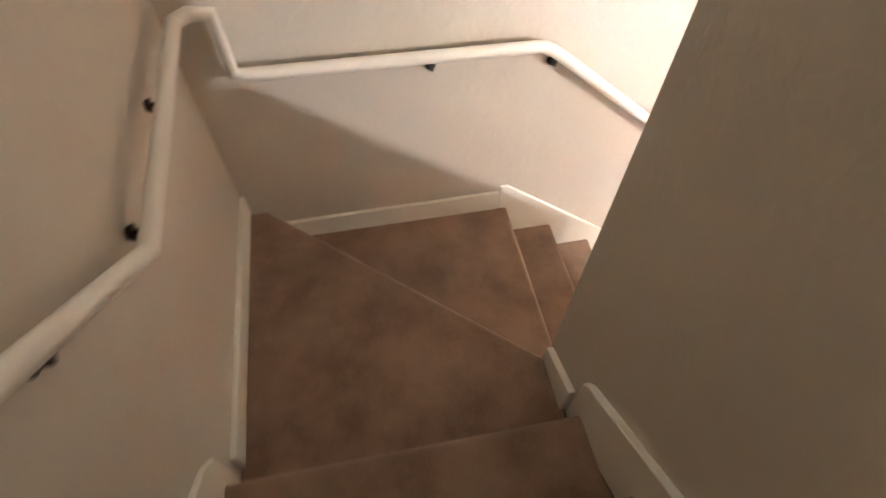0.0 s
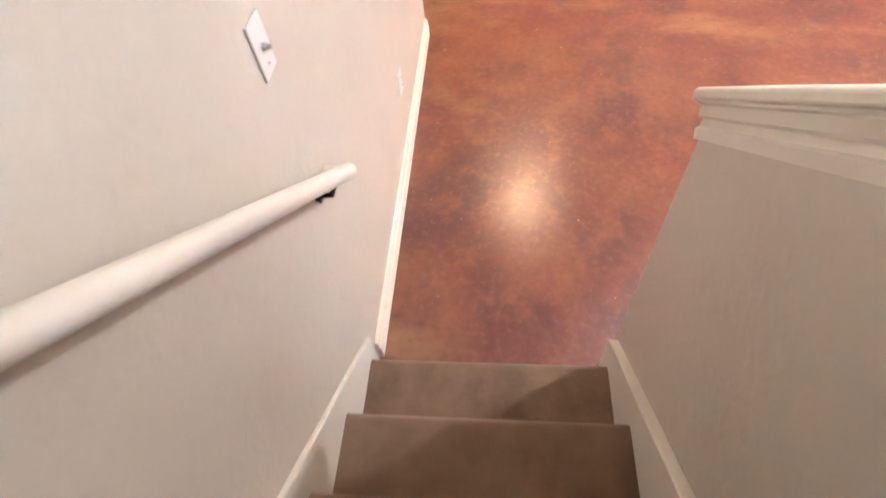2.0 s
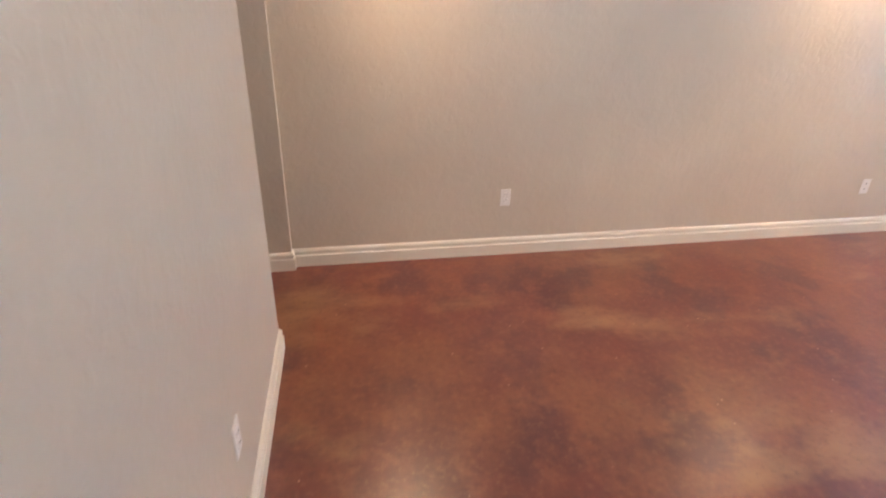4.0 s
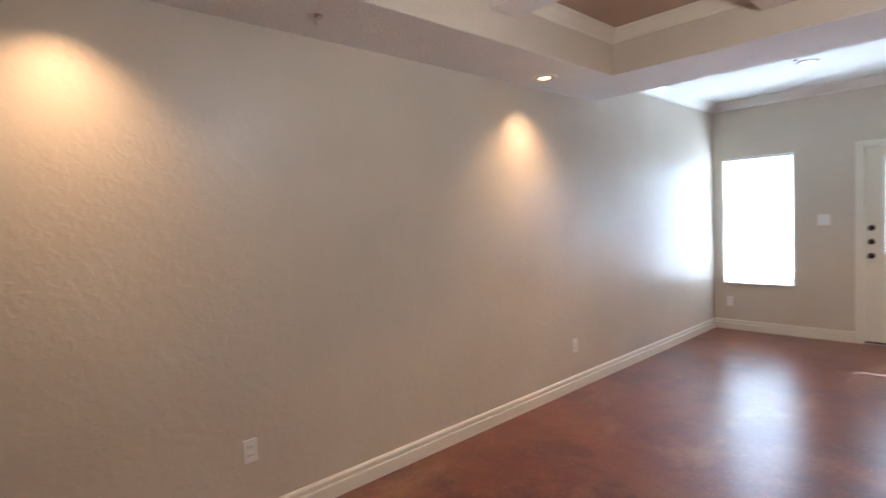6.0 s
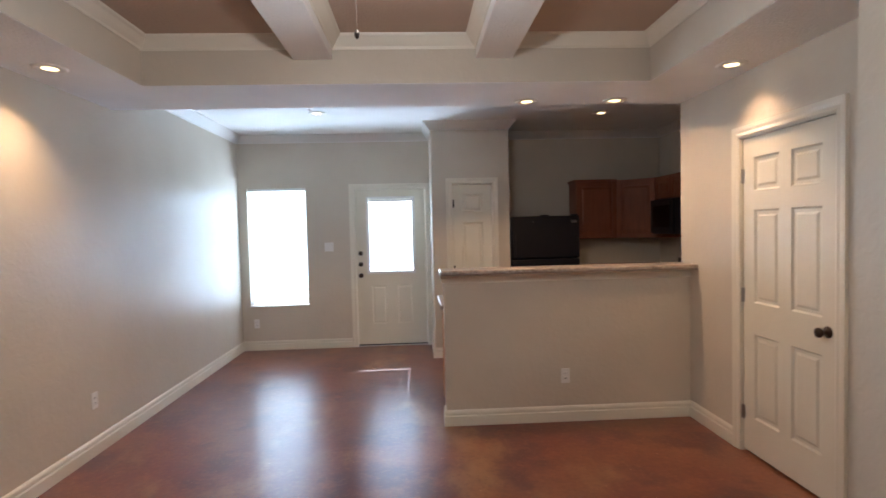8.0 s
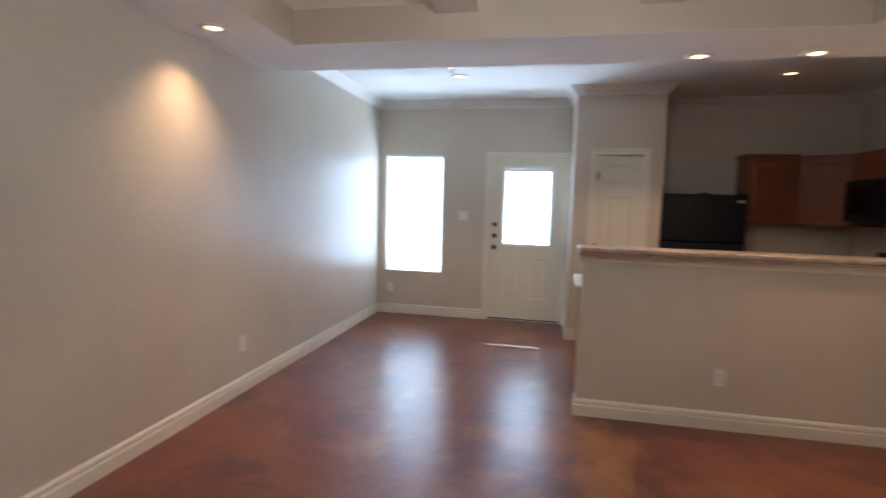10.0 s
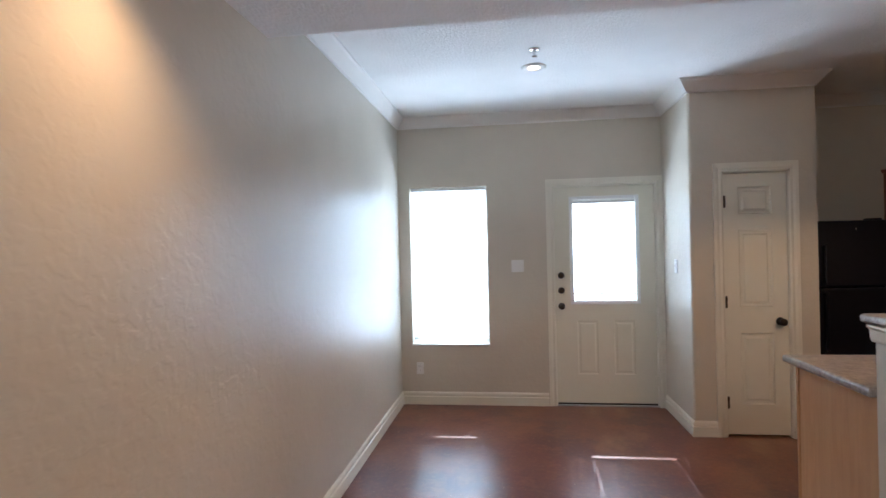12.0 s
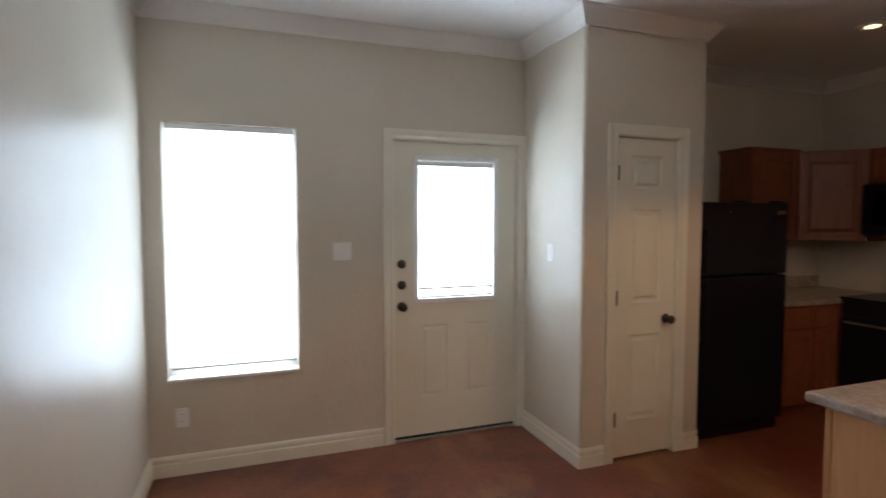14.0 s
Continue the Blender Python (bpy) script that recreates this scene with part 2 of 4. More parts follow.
def moulding(path, profile, closed=False):
    """Sweep (out, up) profile points along a level path of (x, y, z); out is to the right of the way walked."""
    bm = bmesh.new()
    pts = [Vector(p) for p in path]
    n = len(pts)
    rings = []
    for i, p in enumerate(pts):
        before = pts[i] - pts[i - 1] if i or closed else None
        after = pts[(i + 1) % n] - pts[i] if i < n - 1 or closed else None
        sides = [Vector((d.y, -d.x, 0)).normalized() for d in (before, after) if d is not None]
        out = sum(sides, Vector()).normalized()
        k = 1.0 / max(0.3, out.dot(sides[0]))
        rings.append([bm.verts.new(p + out * (o * k) + Vector((0, 0, u))) for o, u in profile])
    m = len(profile)
    for i in range(n if closed else n - 1):
        a, b = rings[i], rings[(i + 1) % n]
        for j in range(m):
            bm.faces.new((a[j], b[j], b[(j + 1) % m], a[(j + 1) % m]))
    if not closed:
        bm.faces.new(rings[0])
        bm.faces.new(rings[-1][::-1])
    return bm


def wall_x(y0, y1, x0, x1, z1, holes=(), z0=0.0):
    """A wall that runs along x, with rectangular openings (xa, xb, za, zb)."""
    return pierced(lambda a, b, c, d: ((a, y0, c), (b, y1, d)), x0, x1, z0, z1, holes)


def wall_y(x0, x1, y0, y1, z1, holes=(), z0=0.0):
    return pierced(lambda a, b, c, d: ((x0, a, c), (x1, b, d)), y0, y1, z0, z1, holes)


def pierced(corner, a0, a1, z0, z1, holes):
    bm = bmesh.new()
    at = a0
    for ha, hb, za, zb in sorted(holes):
        if ha > at:
            add_box(bm, *corner(at, ha, z0, z1))
        if za > z0:
            add_box(bm, *corner(ha, hb, z0, za))
        if zb < z1:
            add_box(bm, *corner(ha, hb, zb, z1))
        at = hb
    if a1 > at:
        add_box(bm, *corner(at, a1, z0, z1))
    return bm


# ---- the plan ----
YB, YN = 2.70, 10.0          # back wall and window wall
XE, XK = 4.38, 5.50          # right wall of the living room, of the kitchen
ZS, ZC, ZP = 2.46, 2.75, 2.765  # dropped soffit, front ceiling, coffer panels
YS = 7.26                    # where the soffit ends
RISE, RUN = 0.19, 0.2535
NOSE = [3.145 + RUN * i for i in range(4)]
XI, YI = 4.0, 3.55          # inner corner of the stairs
XO = 5.06                    # outer wall of the upper flight

structure("floor", box((-0.3, 0.8, -0.15), (5.8, 10.02, 0.0)), m_floor, "acid-stained red-brown concrete floor with a glossy sealer", "floor")
structure("wall_west", wall_y(-0.14, 0.0, YB - 0.12, YN, 2.95), m_wall, "long beige wall with orange-peel texture and a satin sheen", "wall")
structure("wall_north", wall_x(YN, YN + 0.16, -0.14, XK + 0.14, 2.95, [(0.11, 0.85, 0.575, 2.08), (1.45, 2.405, 0, 2.07)]), m_wall, "beige front wall with a window and an entrance door", "wall")
structure("wall_south", wall_x(YB - 0.12, YB, 0.0, XO + 0.12, 5.0, [(0.05, 0.91, 0, 2.1)]), m_wall, "beige back wall beside the stairs with a hall opening", "wall")
structure("wall_hall_west", wall_y(-0.14, 0.05, 0.9, YB - 0.12, 2.6), m_wall, "beige hallway wall", "wall")
structure("wall_hall_east", wall_y(0.91, 1.03, 0.9, YB - 0.12, 2.6), m_wall, "beige hallway wall", "wall")
structure("wall_hall_end", wall_x(0.78, 0.9, -0.14, 1.03, 2.6), m_wall, "beige end wall of the hallway", "wall")
structure("ceiling_hall", box((-0.14, 0.78, 2.45), (1.03, YB - 0.12, 2.57)), m_ceiling, "white hallway ceiling", "ceiling")
D2A, D2B = 5.70, 6.475       # closet door
structure("wall_east", wall_y(XE, XE + 0.12, 5.0, YS, 2.95, [(D2A - 0.03, D2B + 0.03, 0, 2.07)]), m_wall, "beige wall with a closet door", "wall")
structure("wall_closet", wall_y(5.2, 5.3, 5.0, YS - 0.12, 2.6), m_wall, "beige wall inside the closet", "wall")
structure("ceiling_closet", box((XE + 0.12, 5.0, 2.4), (5.3, YS - 0.12, 2.5)), m_ceiling, "white closet ceiling", "ceiling")
structure("wall_kitchen_south", wall_x(YS - 0.12, YS, XE + 0.12, XK + 0.14, 2.95), m_wall, "beige kitchen wall", "wall")
structure("wall_kitchen_east", wall_y(XK, XK + 0.14, YS, YN, 2.95), m_wall, "beige kitchen wall in shade", "wall")
structure("wall_stair_inner", wall_y(XI - 0.12, XI, YI, 4.88, 5.0), m_wall, "beige wall between stairs and living room", "wall")
# the stretch across the stairwell is unseen, added to keep the sun out
structure("wall_stair_end", wall_x(4.88, 5.0, XI - 0.12, XO + 0.12, 5.0), m_wall, "beige return wall at the stairs, extended unseen across the stairwell", "wall")
structure("wall_stair_outer", wall_y(XO, XO + 0.12, YB, 4.88, 5.0), m_wall, "beige outer wall of the stairs", "wall")
structure("wall_stair_header", wall_y(XI - 0.12, XI, YB, YI, 5.0, z0=ZS), m_wall, "beige header above the lower flight", "wall")
structure("ceiling_stairs", box((XI - 0.12, YB - 0.12, 5.0), (XO + 0.12, 5.0, 5.1)), m_ceiling, "white ceiling above the stairs", "ceiling")
SLOPE = 0.765
bm = bmesh.new()
low = [(3.06, 0.0), (XI - 0.12, 0.0), (XI - 0.12, 1.12 + SLOPE * (XI - 0.12 - 3.06)), (3.06, 1.12)]
near = [bm.verts.new((x, YI, z)) for x, z in low]
far = [bm.verts.new((x, YI + 0.12, z)) for x, z in low]
bm.faces.new(near)
bm.faces.new(far[::-1])
for i in range(4):
    bm.faces.new((near[i], near[(i + 1) % 4], far[(i + 1) % 4], far[i]))
structure("half_wall_stairs", bm, m_wall, "sloping beige half wall beside the lower flight", "half wall")

# pantry block
PX0, PX1, PY = 2.445, 3.355, 9.27
PD0, PD1 = 2.695, 3.145
structure("wall_pantry_west", wall_y(PX0, PX0 + 0.11, PY + 0.11, YN, ZC), m_wall, "beige side of the pantry with a light switch", "wall")
structure("wall_pantry_front", add_box(wall_x(PY, PY + 0.11, PX0 + 0.02, PX1, ZC, [(PD0 - 0.02, PD1 + 0.02, 0, 2.04)]), (PX0, PY + 0.02, 0), (PX0 + 0.02, PY + 0.11, ZC)), m_wall, "beige pantry front with a rounded corner", "wall")
bm = cyl(pose(PX0 + 0.02, PY + 0.02, ZC / 2), 0.02, 0.02, ZC - 0.002, 20)
structure("trim_pantry_corner", bm, m_wall, "rounded bullnose plaster corner", "corner bead")
structure("wall_pantry_east", wall_y(PX1 - 0.10, PX1, PY + 0.11, YN, ZC), m_wall, "beige side of the pantry beside the refrigerator", "wall")

# ceilings
structure("ceiling_front", box((-0.14, YS, ZC), (XK + 0.14, YN, 2.95)), m_ceiling, "white textured ceiling with a recessed light", "ceiling")
CX0, CX1, CY0, CY1 = 0.545, 3.85, 3.25, 6.62
bm = bmesh.new()
add_box(bm, (0, YB, ZS), (CX0, YS, 2.95))
add_box(bm, (CX1, YB, ZS), (XI - 0.12, YI, 2.95))
add_box(bm, (CX1, YI, ZS), (XI - 0.12, 4.88, 2.95))
add_box(bm, (CX1, 4.88, ZS), (XE, YS, 2.95))
add_box(bm, (CX0, YB, ZS), (CX1, CY0, 2.95))
add_box(bm, (CX0, CY1, ZS), (CX1, YS, 2.95))
structure("ceiling_soffit", bm, m_ceiling, "dropped white textured soffit round the coffered ceiling", "ceiling")
bm = bmesh.new()
for lo, hi in (((CX0, CY0), (CX0 + 0.004, CY1)), ((CX1 - 0.004, CY0), (CX1, CY1)), ((CX0 + 0.004, CY0), (CX1 - 0.004, CY0 + 0.004)), ((CX0 + 0.004, CY1 - 0.004), (CX1 - 0.004, CY1))):
    add_box(bm, (*lo, ZS + 0.003), (*hi, ZP))
structure("ceiling_coffer_sides", bm, m_wall, "beige upright faces of the coffer", "ceiling")
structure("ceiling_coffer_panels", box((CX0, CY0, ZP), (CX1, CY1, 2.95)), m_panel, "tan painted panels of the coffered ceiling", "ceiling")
BX = [(1.50, 1.75), (2.68, 2.925)]
BY = [(4.30, 4.52), (5.31, 5.53)]
ZB = 2.617
bm = bmesh.new()
for a, b in BX:
    add_box(bm, (a, CY0 + 0.004, ZB), (b, CY1 - 0.004, ZP), 0.004, 1)
xs = [CX0 + 0.004] + [v for ab in BX for v in ab] + [CX1 - 0.004]
for a, b in BY:
    for x0, x1 in zip(xs[::2], xs[1::2]):
        add_box(bm, (x0, a, ZB), (x1, b, ZP), 0.004, 1)
structure("ceiling_coffer_beams", bm, m_ceiling, "white painted beams of the coffered ceiling", "ceiling")
ys = [CY0 + 0.004] + [v for ab in BY for v in ab] + [CY1 - 0.004]
CROWN_S = [(0, -0.085), (0.008, -0.085), (0.012, -0.07), (0.03, -0.05), (0.05, -0.022), (0.062, -0.012), (0.066, 0), (0, 0)]
bm = bmesh.new()
for x0, x1 in zip(xs[::2], xs[1::2]):
    for y0, y1 in zip(ys[::2], ys[1::2]):
        one = moulding([(x0, y0, ZP), (x0, y1, ZP), (x1, y1, ZP), (x1, y0, ZP)], CROWN_S, True)
        tmp = bpy.data.meshes.new("tmp")
        one.to_mesh(tmp)
        one.free()
        bm.from_mesh(tmp)
        bpy.data.meshes.remove(tmp)
structure("trim_coffer_crown", bm, m_trim, "white crown moulding inside the coffers", "crown moulding")

CROWN = [(0, -0.10), (0.010, -0.10), (0.014, -0.086), (0.022, -0.078), (0.045, -0.05), (0.066, -0.024), (0.078, -0.014), (0.082, 0), (0, 0)]
bm = moulding([(0, YS, ZC), (0, YN, ZC), (PX0, YN, ZC), (PX0, PY, ZC), (PX1, PY, ZC), (PX1, YN, ZC), (XK, YN, ZC), (XK, YS, ZC), (XE + 0.12, YS, ZC)], CROWN)
structure("trim_crown", bm, m_white, "white crown moulding along the front room ceiling", "crown moulding")

BASE = [(0, 0), (0.017, 0), (0.017, 0.074), (0.007, 0.080), (0.007, 0.088), (0.014, 0.092), (0.013, 0.106), (0.008, 0.116), (0.004, 0.121), (0, 0.121)]
for path in (
        [(0, YB, 0), (0, YN, 0), (1.395, YN, 0)],
        [(2.445, YN - 0.03, 0), (PX0, PY, 0), (2.612, PY, 0)],
        [(3.21, PY, 0), (PX1, PY, 0)],
        [(2.46, 7.25, 0), (2.46, 7.12, 0), (XE, 7.12, 0), (XE, 6.56, 0)],
        [(XE, 5.62, 0), (XE, 5.0, 0)],
        [(3.06, YB, 0), (0.91, YB, 0), (0.91, YB - 0.12, 0)],
        [(0.05, 1.0, 0), (0.05, YB, 0), (0.0, YB, 0)],
        [(XI - 0.12, 4.95, 0), (XI - 0.12, YI + 0.12, 0), (3.06, YI + 0.12, 0), (3.06, YI, 0)]):
    structure("baseboard", moulding(path, BASE), m_trim, "cream painted baseboard with a grooved top", "baseboard")

# ---- peninsula half wall ----
structure("half_wall_kitchen", box((2.46, 7.12, 0), (XE, 7.24, 1.16), 0.008), m_wall, "beige half wall between living room and kitchen", "half wall")


def slab(poly, z0, z1, bevel):
    bm = bmesh.new()
    add_prism(bm, poly, z0, z1)
    sharp = [e for e in bm.edges if abs(e.verts[0].co.z - e.verts[1].co.z) < 1e-6]
    bmesh.ops.bevel(bm, geom=sharp, offset=bevel, segments=4, affect="EDGES", profile=0.5)
    return bm


bar = thing("bar_top", (3.4, 7.13, 1.16), "speckled laminate bar top on the kitchen half wall", "bar top")
INV = Matrix.Translation((-3.4, -7.13, -1.16))


def moved(bm, m):
    bmesh.ops.transform(bm, matrix=m, verts=bm.verts)
    return bm


part("top", moved(slab([(2.43, 7.0), (XE - 0.003, 7.0), (XE - 0.003, 7.275), (2.43, 7.275)], 1.162, 1.198, 0.012), INV), m_lam, bar, smooth=False)
part("apron", moved(moulding([(2.46, 7.24, 1.16), (2.46, 7.12, 1.16), (XE - 0.003, 7.12, 1.16)], [(0, -0.068), (0.012, -0.068), (0.016, -0.058), (0.020, -0.02), (0.030, -0.010), (0.030, 0), (0, 0)]), INV), m_trim, bar, "cream trim under the bar top")

# cap of the stair half wall
cap = thing("half_wall_cap", (3.06, YI + 0.06, 1.12), "sloping cream wooden cap with stepped moulding on the stair half wall", "wall cap")
RAKE = Matrix.Translation((-3.072, -YI - 0.05, -1.105)) @ Matrix(((1, 0, 0, 0), (0, 1, 0, 0), (SLOPE, 0, 1, -SLOPE * 3.06), (0, 0, 0, 1)))
part("board", moved(box((3.022, YI - 0.035, 1.185), (XI - 0.122, YI + 0.155, 1.215), 0.009, 3), RAKE), m_trim, cap)
part("moulding", moved(moulding([(XI - 0.122, YI + 0.12, 1.185), (3.06, YI + 0.12, 1.185), (3.06, YI, 1.185), (XI - 0.122, YI, 1.185)][::-1],
     [(0, -0.098), (-0.010, -0.098), (-0.014, -0.070), (-0.009, -0.064), (-0.009, -0.046), (-0.016, -0.038), (-0.018, -0.012), (-0.026, -0.006), (-0.026, 0), (0, 0)]), RAKE), m_trim, cap)

# ---- stairs ----
stairs = thing("staircase", (XI, YI, 0), "winding staircase covered in worn light-brown carpet", "stairs", kind="structure")
INV = Matrix.Translation((-XI, -YI, 0))
for k in range(3):
    bm = bmesh.new()
    add_prism(bm, [(NOSE[k], YB), (NOSE[k + 1] + 0.03, YB), (NOSE[k + 1] + 0.03, YI), (NOSE[k], YI)], 0, RISE * (k + 1), 0.022)
    part("step", moved(bm, INV), m_carpet, stairs)
bm = add_prism(bmesh.new(), [(NOSE[3], YB), (XO, YB), (XO, YI + 0.06), (XI, YI + 0.06), (XI, YI), (NOSE[3], YI)], 0, RISE * 4, 0.022)
part("winder_step", moved(bm, INV), m_carpet, stairs)
bm = add_prism(bmesh.new(), [(XI, YI + 0.02), (4.975, YB), (XO, YB), (XO, 3.90), (XI, 3.90)], RISE * 3.8, RISE * 5, 0.022)
part("winder_step", moved(bm, INV), m_carpet, stairs)
for k, y in enumerate((3.825, 4.085, 4.345, 4.605)):
    bm = add_prism(bmesh.new(), [(XI, y), (XO, y), (XO, 4.88), (XI, 4.88)], RISE * (4.8 + k), RISE * (6 + k), 0.022)
    part("step", moved(bm, INV), m_carpet, stairs)


def skirt(name, pts, along, face, out):
    """A board on a wall; pts are (run, z) corners, out its thickness from the face."""
    bm = bmesh.new()
    a = [bm.verts.new((p, face, z) if along == "x" else (face, p, z)) for p, z in pts]
    b = [bm.verts.new((p, face + out, z) if along == "x" else (face + out, p, z)) for p, z in pts]
    n = len(pts)
    bm.faces.new(a)
    bm.faces.new(b[::-1])
    for i in range(n):
        bm.faces.new((a[i], a[(i + 1) % n], b[(i + 1) % n], b[i]))
    bmesh.ops.bevel(bm, geom=list(bm.edges), offset=0.003, segments=1, affect="EDGES")
    structure(name, bm, m_trim, "cream painted skirt board along the stairs", "skirt board")


skirt("trim_skirt_back", [(4.985, 0.76), (4.985, 0.862), (3.955, 0.872), (3.955, 0.70)], "x", YB, 0.018)
skirt("trim_skirt_back_slope", [(3.95, 0.60), (3.95, 0.905), (3.915, 0.905), (3.10, 0.255), (3.10, 0.0), (3.40, 0.0)], "x", YB, 0.016)
skirt("trim_skirt_inner_slope", [(3.95, 0.50), (3.95, 0.90), (3.90, 0.90), (3.085, 0.255), (3.085, 0.0), (3.40, 0.0)], "x", YI, -0.032)
skirt("trim_skirt_outer", [(YB, 0.95), (YB, 1.055), (3.74, 1.055), (3.74, 0.95)], "y", XO, -0.018)
skirt("trim_skirt_outer_slope", [(3.78, 1.0), (3.78, 1.23), (3.82, 1.29), (4.85, 2.04), (4.85, 1.7)], "y", XO, -0.018)
skirt("trim_skirt_inner_winder", [(3.56, 0.95), (3.56, 1.035), (3.75, 1.105), (3.75, 0.95)], "y", XI, 0.024)
skirt("trim_skirt_inner_upper", [(3.775, 1.0), (3.775, 1.255), (3.80, 1.29), (4.85, 2.055), (4.85, 1.7)], "y", XI, 0.024)

# handrail
rail = thing("handrail", (3.867, 2.757, 1.64), "round cream-white painted handrail on dark brackets", "handrail")


def tube(name, pts, r, mat, parent, origin, label=""):
    cu = bpy.data.curves.new(name, "CURVE")
    cu.dimensions, cu.bevel_depth, cu.bevel_resolution, cu.use_fill_caps = "3D", r, 5, True
    sp = cu.splines.new("POLY")
    sp.points.add(len(pts) - 1)
    for q, p in zip(sp.points, pts):
        q.co = (*(Vector(p) - Vector(origin)), 1)
    cu.materials.append(mat)
    tmp = bpy.data.objects.new("tmp", cu)
    me = bpy.data.meshes.new_from_object(tmp)
    bpy.data.objects.remove(tmp)
    me.name = name
    me.shade_smooth()
    ob = new(name, me)
    ob.parent = parent
    return tagged(ob, label)


RO = (3.867, 2.757, 1.64)
RAIL = [(4.99, 4.62, 2.61), (4.99, 3.53, 1.815), (4.99, 2.80, 1.87), (4.955, 2.765, 1.87), (4.90, 2.757, 1.86), (4.895, 2.757, 1.665), (4.86, 2.757, 1.655), (3.895, 2.757, 1.645), (3.845, 2.757, 1.62), (2.93, 2.757, 0.895)]
tube("rail", RAIL, 0.022, m_rail, rail, RO)
part("end_return", moved(cyl(pose(2.95, 2.728, 0.905, 90), 0.022, 0.022, 0.056), Matrix.Translation(Vector(RO) * -1)), m_rail, rail)
for wx, wy, wz, nx, ny in ((3.83, YB, 1.55, 0, 1), (4.27, YB, 1.585, 0, 1), (3.04, YB, 0.92, 0, 1), (XO, 3.44, 1.775, -1, 0), (XO, 3.05, 1.80, -1, 0), (XO, 3.83, 1.965, -1, 0)):
    b = new("bracket", mesh_of("bracket", cyl(pose(0, 0, 0), 0.019, 0.015, 0.012, 16), m_bronze, True))
    b.parent = rail
    b.matrix_basis = Matrix.Translation(Vector((wx + nx * 0.006, wy + ny * 0.006, wz)) - Vector(RO)) @ (pose(0, 0, 0, 90) if ny else pose(0, 0, 0, 0, 90))
    tagged(b, "dark bronze rail bracket")
    t0 = Vector((wx + nx * 0.008, wy + ny * 0.008, wz))
    tube("arm", [t0, t0 + Vector((nx * 0.035, ny * 0.035, 0.004)), t0 + Vector((nx * 0.056, ny * 0.056, 0.055))], 0.007, m_bronze, b, t0)
    b.children[0].matrix_basis = b.matrix_basis.to_3x3().to_4x4().inverted() @ Matrix.Translation((0, 0, 0))

# ---- doors ----


def panel_door(name, at, w, h, turn, cols, rows, label, thick=0.036, glass=None):
    """A panelled door leaf; the leaf spans x 0..w, its face at y = 0 towards -y. cols, rows: panel spans."""
    d = thing(name, at, label, "door", turn=turn, kind="structure")
    bm = bmesh.new()
    xs = [0.0] + [v for c in cols for v in c] + [w]
    zs = [0.006] + [v for r in rows for v in r] + [h]
    for x0, x1 in zip(xs[::2], xs[1::2]):
        add_box(bm, (x0, 0, zs[0]), (x1, thick, h))
    for x0, x1 in cols:
        for z0, z1 in zip(zs[::2], zs[1::2]):
            add_box(bm, (x0, 0, z0), (x1, thick, z1))
    part("leaf", bm, m_door, d)
    for x0, x1 in cols:
        for z0, z1 in rows:
            bm = bmesh.new()
            add_box(bm, (x0, 0.011, z0), (x1, thick - 0.005, z1))
            k = 0.028
            ring = [[bm.verts.new(p) for p in ((x0 + i, y, z0 + i), (x1 - i, y, z0 + i), (x1 - i, y, z1 - i), (x0 + i, y, z1 - i))] for i, y in ((0.0005, 0.0), (0.010, 0.0108), (k, 0.0108), (k + 0.014, 0.003))]
            for a, b in zip(ring, ring[1:]):
                for i in range(4):
                    bm.faces.new((a[i], a[(i + 1) % 4], b[(i + 1) % 4], b[i]))
            bm.faces.new(ring[-1])
            part("panel", bm, m_door, d)
    return d


def knob(parent, x, z, y=0.0, r=0.027):
    k = new("door_knob", mesh_of("door_knob", lathe([(0.0, 0.0), (0.031, 0.0), (0.031, 0.005), (0.012, 0.010), (0.011, 0.032), (0.020, 0.038), (r, 0.050), (r * 0.95, 0.060), (0.012, 0.067), (0.0, 0.068)], pose(0, 0, 0, 90)), m_bronze, True))
    k.parent = parent
    k.location = (x, y, z)
    return tagged(k, "oil-rubbed bronze door knob")


def hinge(parent, x, z, mat=None, label="dark hinge"):
    h = part("hinge", add_cyl(box((-0.014, -0.004, -0.045), (0.014, 0.004, 0.045), 0.001, 1), pose(0, -0.006, 0), 0.006, 0.006, 0.092, 10), mat or m_bronze, parent, label)
    h.location = (x, -0.002, z)
    return h


def casing(name, at, w, h, turn, wide=0.07):
    """Moulded door casing round an opening that spans x 0..w; face at y = 0 towards -y."""
    prof = [(0, 0), (0, 0.010), (0.012, 0.016), (0.03, 0.013), (0.048, 0.018), (wide, 0.020), (wide, 0)]
    bm = bmesh.new()
    corners = [((-1, 0), Vector((0, 0, 0))), ((-1, 1), Vector((0, 0, h))), ((1, 1), Vector((w, 0, h))), ((1, 0), Vector((w, 0, 0)))]
    rings = []
    for (sx, sz), p in corners:
        rings.append([bm.verts.new(p + Vector((sx * a, -b, sz * a))) for a, b in prof])
    for a, b in zip(rings, rings[1:]):
        for i in range(len(prof)):
            j = (i + 1) % len(prof)
            bm.faces.new((a[i], b[i], b[j], a[j]))
    bm.faces.new(rings[0])
    bm.faces.new(rings[-1])
    ob = structure(name, bm, m_trim, "cream painted door casing", "door casing")
    ob.matrix_world = pose(*at, 0, 0, turn)
    return ob


